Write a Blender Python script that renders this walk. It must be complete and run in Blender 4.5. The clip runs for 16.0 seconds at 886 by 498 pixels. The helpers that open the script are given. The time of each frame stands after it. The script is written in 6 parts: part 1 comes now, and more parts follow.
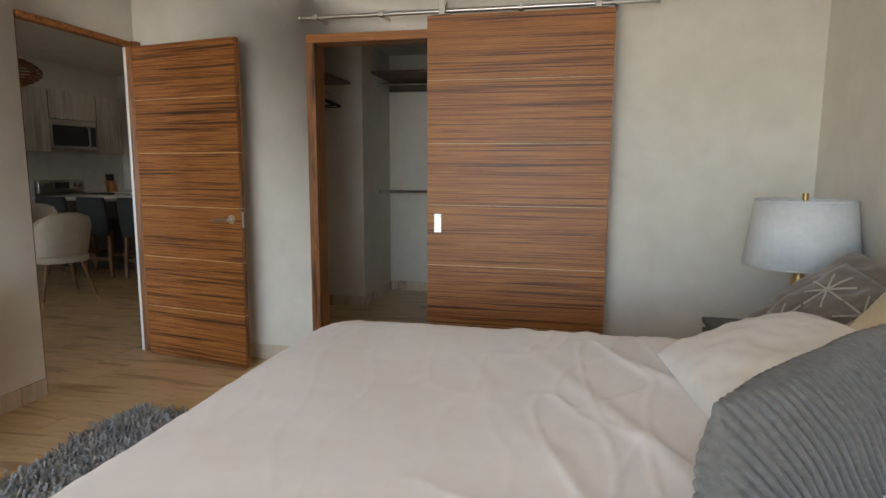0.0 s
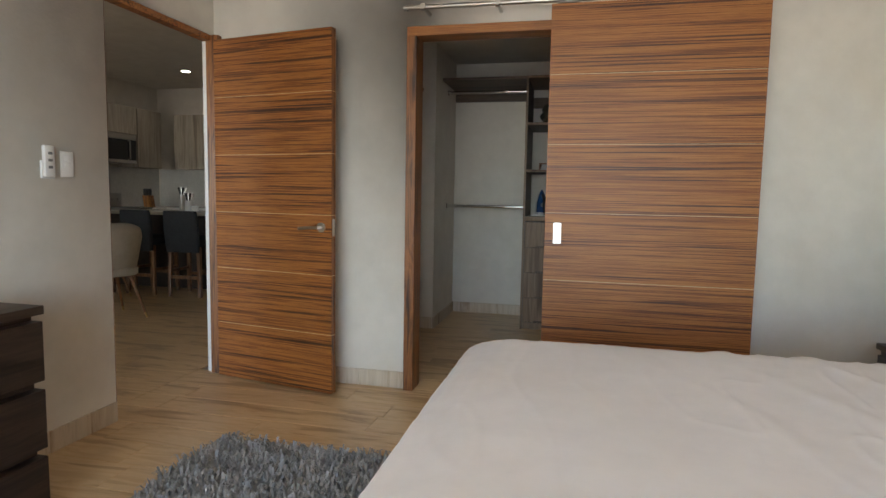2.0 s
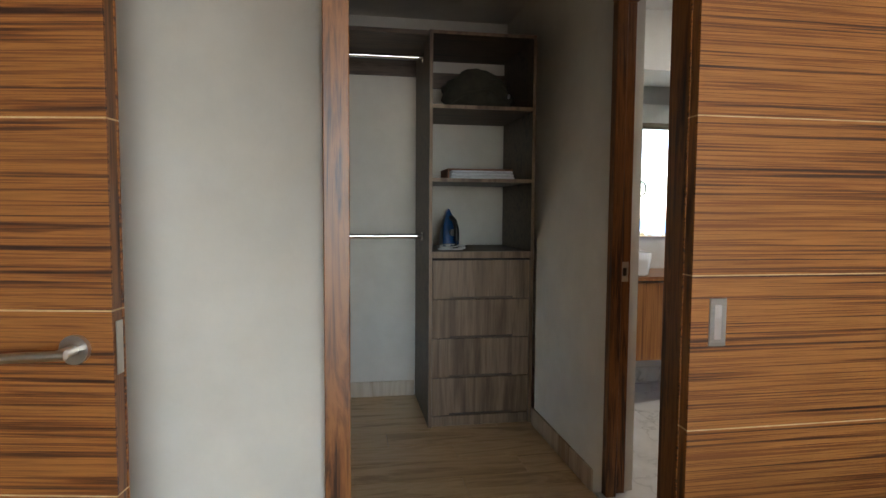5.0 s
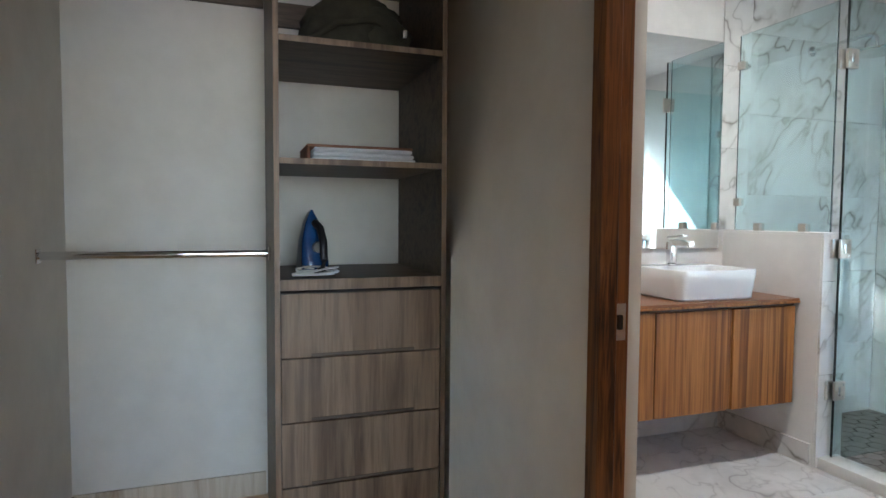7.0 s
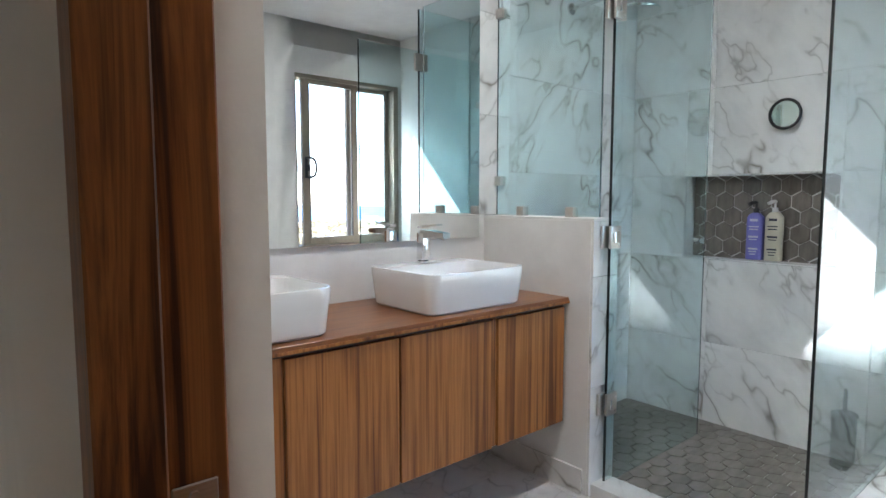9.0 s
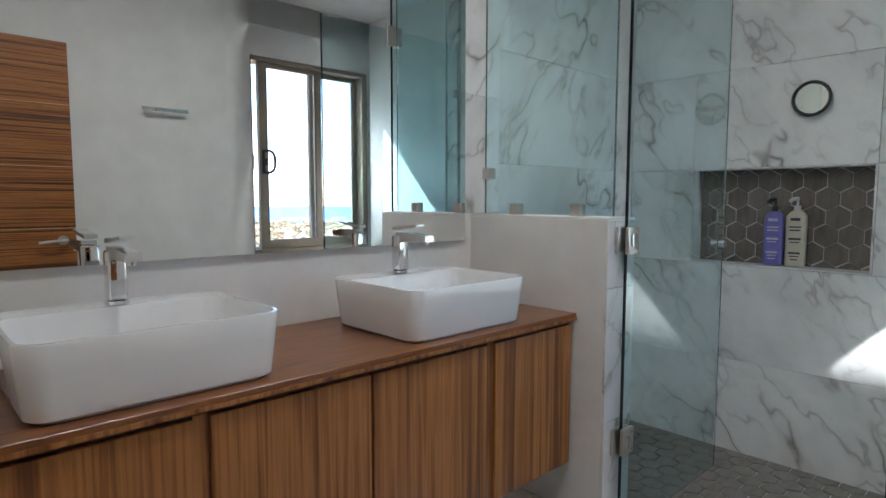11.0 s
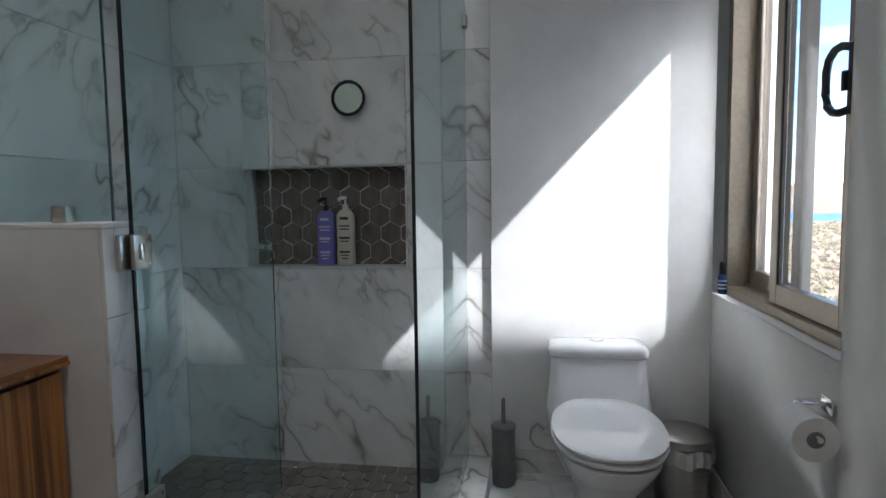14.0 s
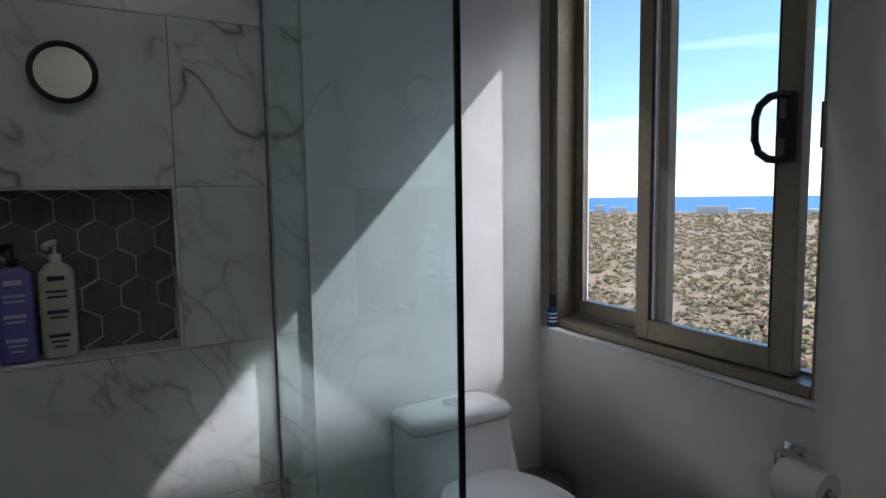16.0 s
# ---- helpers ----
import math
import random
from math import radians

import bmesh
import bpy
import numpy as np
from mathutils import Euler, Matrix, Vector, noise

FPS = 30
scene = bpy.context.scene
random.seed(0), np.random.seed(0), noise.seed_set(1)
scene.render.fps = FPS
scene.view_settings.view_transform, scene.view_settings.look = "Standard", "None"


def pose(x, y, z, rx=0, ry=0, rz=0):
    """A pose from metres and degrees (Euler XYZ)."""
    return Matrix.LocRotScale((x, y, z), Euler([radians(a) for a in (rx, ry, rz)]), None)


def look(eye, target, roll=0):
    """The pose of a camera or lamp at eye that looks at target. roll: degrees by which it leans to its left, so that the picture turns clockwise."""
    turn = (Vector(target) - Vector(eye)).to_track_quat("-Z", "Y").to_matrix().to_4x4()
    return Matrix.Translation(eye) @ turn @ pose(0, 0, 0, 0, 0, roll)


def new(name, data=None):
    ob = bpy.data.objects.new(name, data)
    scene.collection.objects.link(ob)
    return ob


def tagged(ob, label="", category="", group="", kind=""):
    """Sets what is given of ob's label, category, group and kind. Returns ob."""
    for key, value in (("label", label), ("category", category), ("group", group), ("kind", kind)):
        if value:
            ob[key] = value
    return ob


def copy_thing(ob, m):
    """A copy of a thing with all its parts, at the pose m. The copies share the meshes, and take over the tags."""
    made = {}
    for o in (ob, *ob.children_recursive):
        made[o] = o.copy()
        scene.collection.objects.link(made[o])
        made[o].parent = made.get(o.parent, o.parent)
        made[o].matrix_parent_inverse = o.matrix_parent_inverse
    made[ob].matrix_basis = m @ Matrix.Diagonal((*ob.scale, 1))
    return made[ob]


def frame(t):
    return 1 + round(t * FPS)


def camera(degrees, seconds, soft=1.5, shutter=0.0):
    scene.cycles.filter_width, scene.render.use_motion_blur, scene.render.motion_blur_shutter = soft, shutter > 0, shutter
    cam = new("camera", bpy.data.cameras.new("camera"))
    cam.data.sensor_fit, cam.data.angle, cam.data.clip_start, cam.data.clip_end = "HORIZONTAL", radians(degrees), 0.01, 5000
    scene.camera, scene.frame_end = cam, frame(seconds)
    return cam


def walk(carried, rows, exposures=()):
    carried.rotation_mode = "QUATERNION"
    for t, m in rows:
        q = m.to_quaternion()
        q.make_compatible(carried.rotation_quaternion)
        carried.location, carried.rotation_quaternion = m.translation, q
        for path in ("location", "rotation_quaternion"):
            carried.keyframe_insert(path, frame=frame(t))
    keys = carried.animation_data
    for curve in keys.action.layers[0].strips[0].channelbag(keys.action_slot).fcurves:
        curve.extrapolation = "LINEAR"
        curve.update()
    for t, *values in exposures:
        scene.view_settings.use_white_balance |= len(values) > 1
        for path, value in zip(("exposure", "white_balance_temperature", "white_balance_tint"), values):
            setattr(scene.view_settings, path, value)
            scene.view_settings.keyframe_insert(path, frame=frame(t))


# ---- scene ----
cam = camera(74.0, 16.0)
PATH = [
    (0, (0.184, 0.3, 1.304), (-0.232, 2.237, 1.034), 0.3),
    (0.5, (0.229, 0.295, 1.301), (-0.278, 2.214, 1.05), 0.6),
    (1, (0.104, 0.321, 1.281), (-0.426, 2.234, 1.04), 0.8),
    (1.5, (-0.182, 0.393, 1.219), (-0.7, 2.312, 1.002), 0.9),
    (2, (-0.473, 0.528, 1.173), (-0.916, 2.47, 0.992), 1.0),
    (2.5, (-0.792, 0.764, 1.218), (-1.066, 2.737, 1.03), 0.9),
    (3, (-1.066, 0.971, 1.211), (-1.187, 2.961, 1.047), 0.7),
    (3.5, (-1.251, 1.265, 1.23), (-1.238, 3.259, 1.081), 0.5),
    (4, (-1.389, 1.673, 1.26), (-1.202, 3.659, 1.11), 1.0),
    (4.2, (-1.434, 1.85, 1.249), (-1.194, 3.83, 1.102), 0.9),
    (6.3, (-1.258, 3.343, 1.226), (-0.843, 5.296, 1.11), 0.3),
    (6.5, (-1.208, 3.458, 1.216), (-0.754, 5.403, 1.101), 0.4),
    (7, (-1.057, 3.69, 1.212), (-0.399, 5.576, 1.109), 0.4),
    (7.5, (-0.882, 3.919, 1.2), (0.027, 5.698, 1.101), 0.2),
    (8, (-0.71, 4.094, 1.207), (0.399, 5.755, 1.096), -0.2),
    (8.5, (-0.524, 4.258, 1.209), (0.718, 5.82, 1.073), -0.0),
    (9, (-0.369, 4.367, 1.239), (0.923, 5.883, 1.066), 0.0),
    (9.2, (-0.327, 4.405, 1.226), (0.969, 5.919, 1.059), 0.0),
    (11.3, (-0.092, 4.774, 1.217), (1.322, 6.177, 1.043), 0.1),
    (11.5, (-0.083, 4.787, 1.216), (1.387, 6.132, 1.045), -0.0),
    (12, (-0.065, 4.782, 1.218), (1.551, 5.947, 1.045), -0.3),
    (12.5, (-0.059, 4.762, 1.22), (1.692, 5.712, 1.046), -0.6),
    (13, (-0.033, 4.728, 1.219), (1.804, 5.498, 1.041), -0.9),
    (13.5, (0.106, 4.677, 1.228), (2.019, 5.23, 1.046), -0.7),
    (14, (0.317, 4.708, 1.203), (2.286, 5.021, 1.037), -0.8),
    (14.5, (0.565, 4.916, 1.237), (2.557, 4.935, 1.058), -1.0),
    (15, (0.817, 5.131, 1.223), (2.778, 4.791, 1.029), -1.0),
    (15.5, (1.026, 5.284, 1.26), (2.885, 4.569, 1.078), -1.0),
    (16, (1.052, 5.433, 1.338), (2.791, 4.462, 1.146), -0.9),
]
# settings
EXPOSURES = [(0, 2.45, 6550, 10), (4.2, 2.7, 6600, 10), (6.3, 3.05, 6100, 10), (7, 3.4, 5850, 10), (8, 3.75, 5800, 10), (8.5, 3.6, 5750, 10), (9.2, 3.05, 5750, 10), (11.3, 2.55, 5800, 10), (12.5, 2.15, 5750, 10), (13.5, 1.8, 5750, 10), (14.5, 1.4, 5750, 10), (15.2, 0.85, 5750, 10), (16, 0.55, 5750, 10)]
SKY, SUNE, BEDW, KITW, DOWN = 0.15, 5.0, 12.5, 6, 0.6
# end settings
walk(cam, [(t, look(eye, target, roll)) for t, eye, target, roll in PATH], EXPOSURES)

# ---- world, sun, large lights ----
SUN_WAY = Vector((1.0, 3.25, -3.44)).normalized()
world = bpy.data.worlds.new("sky")
scene.world = world
world.use_nodes = True
wn = world.node_tree
sky = wn.nodes.new("ShaderNodeTexSky")
sky.sky_type, sky.sun_disc = "NISHITA", False
sky.sun_elevation = math.asin(-SUN_WAY.z)
sky.sun_rotation = math.atan2(-SUN_WAY.x, -SUN_WAY.y)
sky.dust_density, sky.ozone_density, sky.air_density = 0.0, 4.0, 1.0
coord = wn.nodes.new("ShaderNodeTexCoord")
cmap = wn.nodes.new("ShaderNodeMapping")
cmap.inputs["Scale"].default_value = (1.2, 1.2, 9.0)
cloud = wn.nodes.new("ShaderNodeTexNoise")
cloud.inputs["Scale"].default_value, cloud.inputs["Detail"].default_value = 2.2, 7
cramp = wn.nodes.new("ShaderNodeValToRGB")
cramp.color_ramp.elements[0].position, cramp.color_ramp.elements[1].position = 0.55, 0.78
cramp.color_ramp.elements[1].color = (0.55, 0.55, 0.55, 1)
cmix = wn.nodes.new("ShaderNodeMixRGB")
cmix.inputs["Color2"].default_value = (9.0, 9.3, 9.8, 1)
wn.links.new(coord.outputs["Generated"], cmap.inputs["Vector"])
wn.links.new(cmap.outputs["Vector"], cloud.inputs["Vector"])
wn.links.new(cloud.outputs["Fac"], cramp.inputs["Fac"])
wn.links.new(cramp.outputs["Color"], cmix.inputs["Fac"])
wn.links.new(sky.outputs["Color"], cmix.inputs["Color1"])
wn.links.new(cmix.outputs["Color"], wn.nodes["Background"].inputs["Color"])
wn.nodes["Background"].inputs["Strength"].default_value = SKY

sun = new("sun", bpy.data.lights.new("sun", "SUN"))
sun.data.energy, sun.data.angle, sun.data.color = SUNE, radians(0.55), (1.0, 0.96, 0.9)
sun.matrix_world = look((0, -5, 20), Vector((0, -5, 20)) + SUN_WAY)


def area(name, eye, target, w, h, power, color):
    """An area lamp that stands in for daylight in a wall opening."""
    l = bpy.data.lights.new(name, "AREA")
    l.shape, l.size, l.size_y, l.energy, l.color = "RECTANGLE", w, h, power, color
    o = new(name, l)
    o.matrix_world = look(eye, target)
    return o


area("bedroom_window_light", (-0.5, -1.93, 1.25), (-2.6, 4, 1.5), 2.1, 2.2, BEDW, (0.82, 0.91, 1.0))
# Fill lamp added to brighten the kitchen, at a made-up opening.
area("kitchen_fill_light", (-5.5, -1.93, 1.3), (-5.5, 6, 1.0), 2.4, 2.0, KITW, (0.95, 0.97, 1.0))


for x in (0.5, 1.35):
    dl = new("downlight_light", bpy.data.lights.new("downlight_light", "AREA"))
    dl.data.shape, dl.data.size, dl.data.energy, dl.data.color = "DISK", 0.09, DOWN, (1.0, 0.95, 0.88)
    dl.matrix_world = pose(x, 5.3, 2.628)


# ---- materials ----
def ramp_node(nt, stops):
    r = nt.nodes.new("ShaderNodeValToRGB")
    e = r.color_ramp.elements
    while len(e) < len(stops):
        e.new(0.5)
    for k, (p, c) in enumerate(stops):
        e[k].position, e[k].color = p, (*c, 1)
    return r


def base_mat(name):
    m = bpy.data.materials.new(name)
    m.use_nodes = True
    return m, m.node_tree, m.node_tree.nodes["Principled BSDF"]


def coords(nt, scale, spread=9.0):
    """Object coordinates, shifted at random from object to object, then scaled."""
    tc = nt.nodes.new("ShaderNodeTexCoord")
    oi = nt.nodes.new("ShaderNodeObjectInfo")
    mu = nt.nodes.new("ShaderNodeMath")
    mu.operation = "MULTIPLY"
    mu.inputs[1].default_value = spread
    nt.links.new(oi.outputs["Random"], mu.inputs[0])
    ad = nt.nodes.new("ShaderNodeVectorMath")
    nt.links.new(tc.outputs["Object"], ad.inputs[0])
    nt.links.new(mu.outputs[0], ad.inputs[1])
    mp = nt.nodes.new("ShaderNodeMapping")
    mp.inputs["Scale"].default_value = scale
    nt.links.new(ad.outputs[0], mp.inputs["Vector"])
    return mp.outputs["Vector"], oi


def noisy(nt, vec, scale, detail=5, rough=0.55, dist=0.0):
    n = nt.nodes.new("ShaderNodeTexNoise")
    n.inputs["Scale"].default_value, n.inputs["Detail"].default_value = scale, detail
    n.inputs["Roughness"].default_value, n.inputs["Distortion"].default_value = rough, dist
    nt.links.new(vec, n.inputs["Vector"])
    return n.outputs["Fac"]


def surface(name, stops, scale=(1, 1, 1), grain=8.0, detail=6, dist=0.0, rough=(0.4, 0.6), bump=0.1, metal=0.0,
            tone=0.12, coat=0.0, spread=9.0, sheen=0.0, fine=0.0):
    """A surface with grain at one size, a broad change of tone, gloss that varies and fine relief."""
    m, nt, b = base_mat(name)
    v, oi = coords(nt, scale, spread)
    n = noisy(nt, v, grain, detail, 0.6, dist)
    r = ramp_node(nt, stops)
    nt.links.new(n, r.inputs["Fac"])
    col = r.outputs["Color"]
    big = noisy(nt, v, max(grain * 0.12, 0.4), 3)
    tr = ramp_node(nt, [(0.3, (1 - tone,) * 3), (0.7, (1.0,) * 3)])
    nt.links.new(big, tr.inputs["Fac"])
    mix = nt.nodes.new("ShaderNodeMixRGB")
    mix.blend_type = "MULTIPLY"
    mix.inputs["Fac"].default_value = 1.0
    nt.links.new(col, mix.inputs["Color1"])
    nt.links.new(tr.outputs["Color"], mix.inputs["Color2"])
    nt.links.new(mix.outputs["Color"], b.inputs["Base Color"])
    rr = nt.nodes.new("ShaderNodeMapRange")
    rr.inputs["To Min"].default_value, rr.inputs["To Max"].default_value = rough
    nt.links.new(n, rr.inputs["Value"])
    nt.links.new(rr.outputs["Result"], b.inputs["Roughness"])
    b.inputs["Metallic"].default_value = metal
    b.inputs["Coat Weight"].default_value = coat
    b.inputs["Coat Roughness"].default_value = 0.15
    b.inputs["Sheen Weight"].default_value = sheen
    if bump:
        bp = nt.nodes.new("ShaderNodeBump")
        bp.inputs["Strength"].default_value, bp.inputs["Distance"].default_value = bump, 0.004
        nt.links.new(noisy(nt, v, fine, 4) if fine else n, bp.inputs["Height"])
        nt.links.new(bp.outputs["Normal"], b.inputs["Normal"])
    return m


def two(a, b, lo=0.35, hi=0.65):
    return [(lo, a), (hi, b)]


def wood_mat(name, dark, mid, light, scale, grain=3.0, rough=(0.28, 0.42), coat=0.15, dist=0.6, tone=0.25):
    """Veneer: long streaks, drawn out along one axis, over broader bands and figure."""
    m, nt, b = base_mat(name)
    v, oi = coords(nt, scale, 13.0)
    streak = noisy(nt, v, grain, 8, 0.62, dist)
    broad = noisy(nt, v, grain * 0.22, 4, 0.5, dist * 2.5)
    pores = noisy(nt, v, grain * 5, 3, 0.6)
    add = nt.nodes.new("ShaderNodeMath")
    add.operation = "MULTIPLY_ADD"
    add.inputs[1].default_value, add.inputs[2].default_value = 0.3, 0.0
    nt.links.new(broad, add.inputs[0])
    sm = nt.nodes.new("ShaderNodeMath")
    sm.operation = "MULTIPLY_ADD"
    sm.inputs[1].default_value = 0.7
    nt.links.new(streak, sm.inputs[0])
    nt.links.new(add.outputs[0], sm.inputs[2])
    r = ramp_node(nt, [(0.40, dark), (0.465, mid), (0.525, light), (0.60, mid)])
    nt.links.new(sm.outputs[0], r.inputs["Fac"])
    pr = ramp_node(nt, [(0.32, (1 - tone,) * 3), (0.5, (1.0,) * 3)])
    nt.links.new(pores, pr.inputs["Fac"])
    mix = nt.nodes.new("ShaderNodeMixRGB")
    mix.blend_type = "MULTIPLY"
    mix.inputs["Fac"].default_value = 1.0
    nt.links.new(r.outputs["Color"], mix.inputs["Color1"])
    nt.links.new(pr.outputs["Color"], mix.inputs["Color2"])
    nt.links.new(mix.outputs["Color"], b.inputs["Base Color"])
    rr = nt.nodes.new("ShaderNodeMapRange")
    rr.inputs["To Min"].default_value, rr.inputs["To Max"].default_value = rough
    nt.links.new(streak, rr.inputs["Value"])
    nt.links.new(rr.outputs["Result"], b.inputs["Roughness"])
    b.inputs["Coat Weight"].default_value, b.inputs["Coat Roughness"].default_value = coat, 0.25
    bp = nt.nodes.new("ShaderNodeBump")
    bp.inputs["Strength"].default_value, bp.inputs["Distance"].default_value = 0.12, 0.002
    nt.links.new(pores, bp.inputs["Height"])
    nt.links.new(bp.outputs["Normal"], b.inputs["Normal"])
    return m


def marble_mat(name, white, vein, rough=(0.12, 0.2), amount=1.0):
    """White marble: long veins drawn out along one diagonal, a finer net beside them, smoky clouds round both."""
    m, nt, b = base_mat(name)
    v, oi = coords(nt, (1.0, 1.0, 1.0), 17.0)
    warp = nt.nodes.new("ShaderNodeTexNoise")
    warp.inputs["Scale"].default_value, warp.inputs["Detail"].default_value = 2.6, 4
    nt.links.new(v, warp.inputs["Vector"])
    wv = nt.nodes.new("ShaderNodeVectorMath")
    wv.operation = "MULTIPLY_ADD"
    wv.inputs[1].default_value = (0.13, 0.13, 0.13)
    nt.links.new(warp.outputs["Color"], wv.inputs[0])
    nt.links.new(v, wv.inputs[2])

    def drawn(along, across):
        """The warped place, squeezed along the veins."""
        c = nt.nodes.new("ShaderNodeCombineXYZ")
        for k, way, f in (("X", (0.52, 0.52, 0.68), along), ("Y", (-0.48, -0.48, 0.73), across), ("Z", (0.71, -0.71, 0.0), across)):
            d = nt.nodes.new("ShaderNodeVectorMath")
            d.operation = "DOT_PRODUCT"
            d.inputs[1].default_value = tuple(q * f for q in way)
            nt.links.new(wv.outputs[0], d.inputs[0])
            nt.links.new(d.outputs["Value"], c.inputs[k])
        return c.outputs[0]

    def mathn(op, p, q):
        n = nt.nodes.new("ShaderNodeMath")
        n.operation = op
        for k, x in enumerate((p, q)):
            if isinstance(x, float):
                n.inputs[k].default_value = x
            else:
                nt.links.new(x, n.inputs[k])
        return n.outputs[0]

    col = None
    for along, across, width, dark, seed in ((0.22, 2.3, 0.009, 1.0, 0.46), (0.45, 5.4, 0.015, 0.6, 0.52)):
        f = noisy(nt, drawn(along, across), 1.0, 3, 0.5)
        ridge = mathn("ABSOLUTE", mathn("SUBTRACT", f, seed), 0.0)
        r = ramp_node(nt, [(0.0, (dark * amount,) * 3), (width * 0.5, (dark * amount * 0.6,) * 3), (width * 1.5, (dark * amount * 0.16,) * 3), (width * 6, (0, 0, 0))])
        nt.links.new(ridge, r.inputs["Fac"])
        mr = ramp_node(nt, [(0.42, (0.02,) * 3), (0.60, (1, 1, 1))])
        nt.links.new(noisy(nt, v, 2.0 + along * 2, 4), mr.inputs["Fac"])
        one = mathn("MULTIPLY", r.outputs["Color"], mr.outputs["Color"])
        col = one if col is None else mathn("MAXIMUM", col, one)
    cl = ramp_node(nt, [(0.34, tuple(c * 0.80 for c in white)), (0.58, white)])
    nt.links.new(noisy(nt, drawn(1.2, 3.0), 1.0, 6, 0.6), cl.inputs["Fac"])
    mix = nt.nodes.new("ShaderNodeMixRGB")
    nt.links.new(col, mix.inputs["Fac"])
    nt.links.new(cl.outputs["Color"], mix.inputs["Color1"])
    mix.inputs["Color2"].default_value = (*vein, 1)
    nt.links.new(mix.outputs["Color"], b.inputs["Base Color"])
    rr = nt.nodes.new("ShaderNodeMapRange")
    rr.inputs["To Min"].default_value, rr.inputs["To Max"].default_value = rough
    nt.links.new(warp.outputs["Fac"], rr.inputs["Value"])
    nt.links.new(rr.outputs["Result"], b.inputs["Roughness"])
    return m


def glass_mat(name, color, ior=1.45, rough=0.0):
    m, nt, b = base_mat(name)
    b.inputs["Base Color"].default_value = (*color, 1)
    b.inputs["Roughness"].default_value, b.inputs["IOR"].default_value = rough, ior
    b.inputs["Transmission Weight"].default_value = 1.0
    return m


def glow_mat(name, color, strength):
    m, nt, b = base_mat(name)
    b.inputs["Emission Color"].default_value, b.inputs["Emission Strength"].default_value = (*color, 1), strength
    return m


PLASTER = surface("cream_plaster", two((0.70, 0.65, 0.57), (0.77, 0.72, 0.64)), grain=5, rough=(0.75, 0.9), bump=0.10, tone=0.05, fine=60)
WHITE_PLASTER = surface("white_plaster", two((0.74, 0.73, 0.71), (0.81, 0.80, 0.78)), grain=5, rough=(0.7, 0.9), bump=0.12, tone=0.04, fine=70)
STUCCO = surface("rough_stucco", two((0.62, 0.58, 0.52), (0.75, 0.71, 0.65)), grain=30, rough=(0.9, 1.0), bump=0.8, tone=0.1)
WALNUT = wood_mat("walnut_veneer", (0.045, 0.013, 0.004), (0.225, 0.071, 0.014), (0.46, 0.18, 0.042), (0.38, 30, 56), 3.0, rough=(0.4, 0.55), coat=0.0, dist=0.22, tone=0.35)
WALNUT_FIG = wood_mat("walnut_figured_veneer", (0.045, 0.013, 0.005), (0.20, 0.062, 0.013), (0.41, 0.155, 0.035), (0.45, 20, 36), 3.0, rough=(0.36, 0.5), coat=0.04, dist=0.5, tone=0.35)
WALNUT_UP = wood_mat("walnut_upright", (0.045, 0.015, 0.005), (0.18, 0.064, 0.017), (0.29, 0.11, 0.03), (14, 14, 0.8), 2.0, coat=0.05, dist=1.6)
INLAY = surface("pale_inlay", two((0.62, 0.40, 0.19), (0.74, 0.52, 0.28)), grain=30, rough=(0.4, 0.5), bump=0)
TEAK = wood_mat("teak_upright", (0.16, 0.053, 0.012), (0.32, 0.118, 0.026), (0.46, 0.19, 0.046), (15, 15, 0.3), 2.2, rough=(0.35, 0.5), dist=0.4)
TEAK_FLAT = wood_mat("teak_along", (0.13, 0.043, 0.012), (0.21, 0.074, 0.021), (0.28, 0.11, 0.033), (0.8, 12, 12), 2.4, rough=(0.25, 0.36))
MELAMINE = wood_mat("grey_oak_melamine", (0.125, 0.075, 0.043), (0.215, 0.138, 0.083), (0.29, 0.195, 0.125), (11, 11, 0.7), 1.2, rough=(0.45, 0.6), coat=0.0, dist=0.4)
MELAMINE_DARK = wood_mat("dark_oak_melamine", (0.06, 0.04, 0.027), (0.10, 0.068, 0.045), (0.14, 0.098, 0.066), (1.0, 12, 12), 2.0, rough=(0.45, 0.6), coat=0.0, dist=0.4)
ESPRESSO = wood_mat("espresso_wood", (0.022, 0.012, 0.008), (0.036, 0.020, 0.013), (0.05, 0.03, 0.02), (8, 1.0, 14), 2.5, rough=(0.35, 0.5), coat=0.0)
LEGWOOD = wood_mat("brown_leg_wood", (0.10, 0.04, 0.015), (0.18, 0.08, 0.03), (0.25, 0.12, 0.05), (14, 14, 1.2), 2.0)
PLANK = wood_mat("wood_look_tile", (0.44, 0.27, 0.13), (0.62, 0.415, 0.215), (0.71, 0.51, 0.29), (0.75, 4.5, 5), 2.2, rough=(0.25, 0.38), coat=0.0, dist=1.1, tone=0.06)
SKIRT = wood_mat("wood_look_skirting", (0.34, 0.22, 0.13), (0.56, 0.45, 0.33), (0.64, 0.54, 0.42), (7, 7, 0.6), 1.6, rough=(0.4, 0.5), coat=0.0, tone=0.05)
GROUT = surface("grey_grout", two((0.36, 0.33, 0.29), (0.46, 0.42, 0.37)), grain=40, rough=(0.85, 0.95), bump=0.2)
PALE_GROUT = surface("pale_grout", two((0.62, 0.60, 0.57), (0.72, 0.70, 0.67)), grain=40, rough=(0.85, 0.95), bump=0.2)
MARBLE = marble_mat("veined_marble", (0.80, 0.79, 0.77), (0.21, 0.185, 0.16))
MARBLE_FLOOR = marble_mat("marble_floor", (0.76, 0.75, 0.73), (0.30, 0.29, 0.28), rough=(0.15, 0.25), amount=0.8)
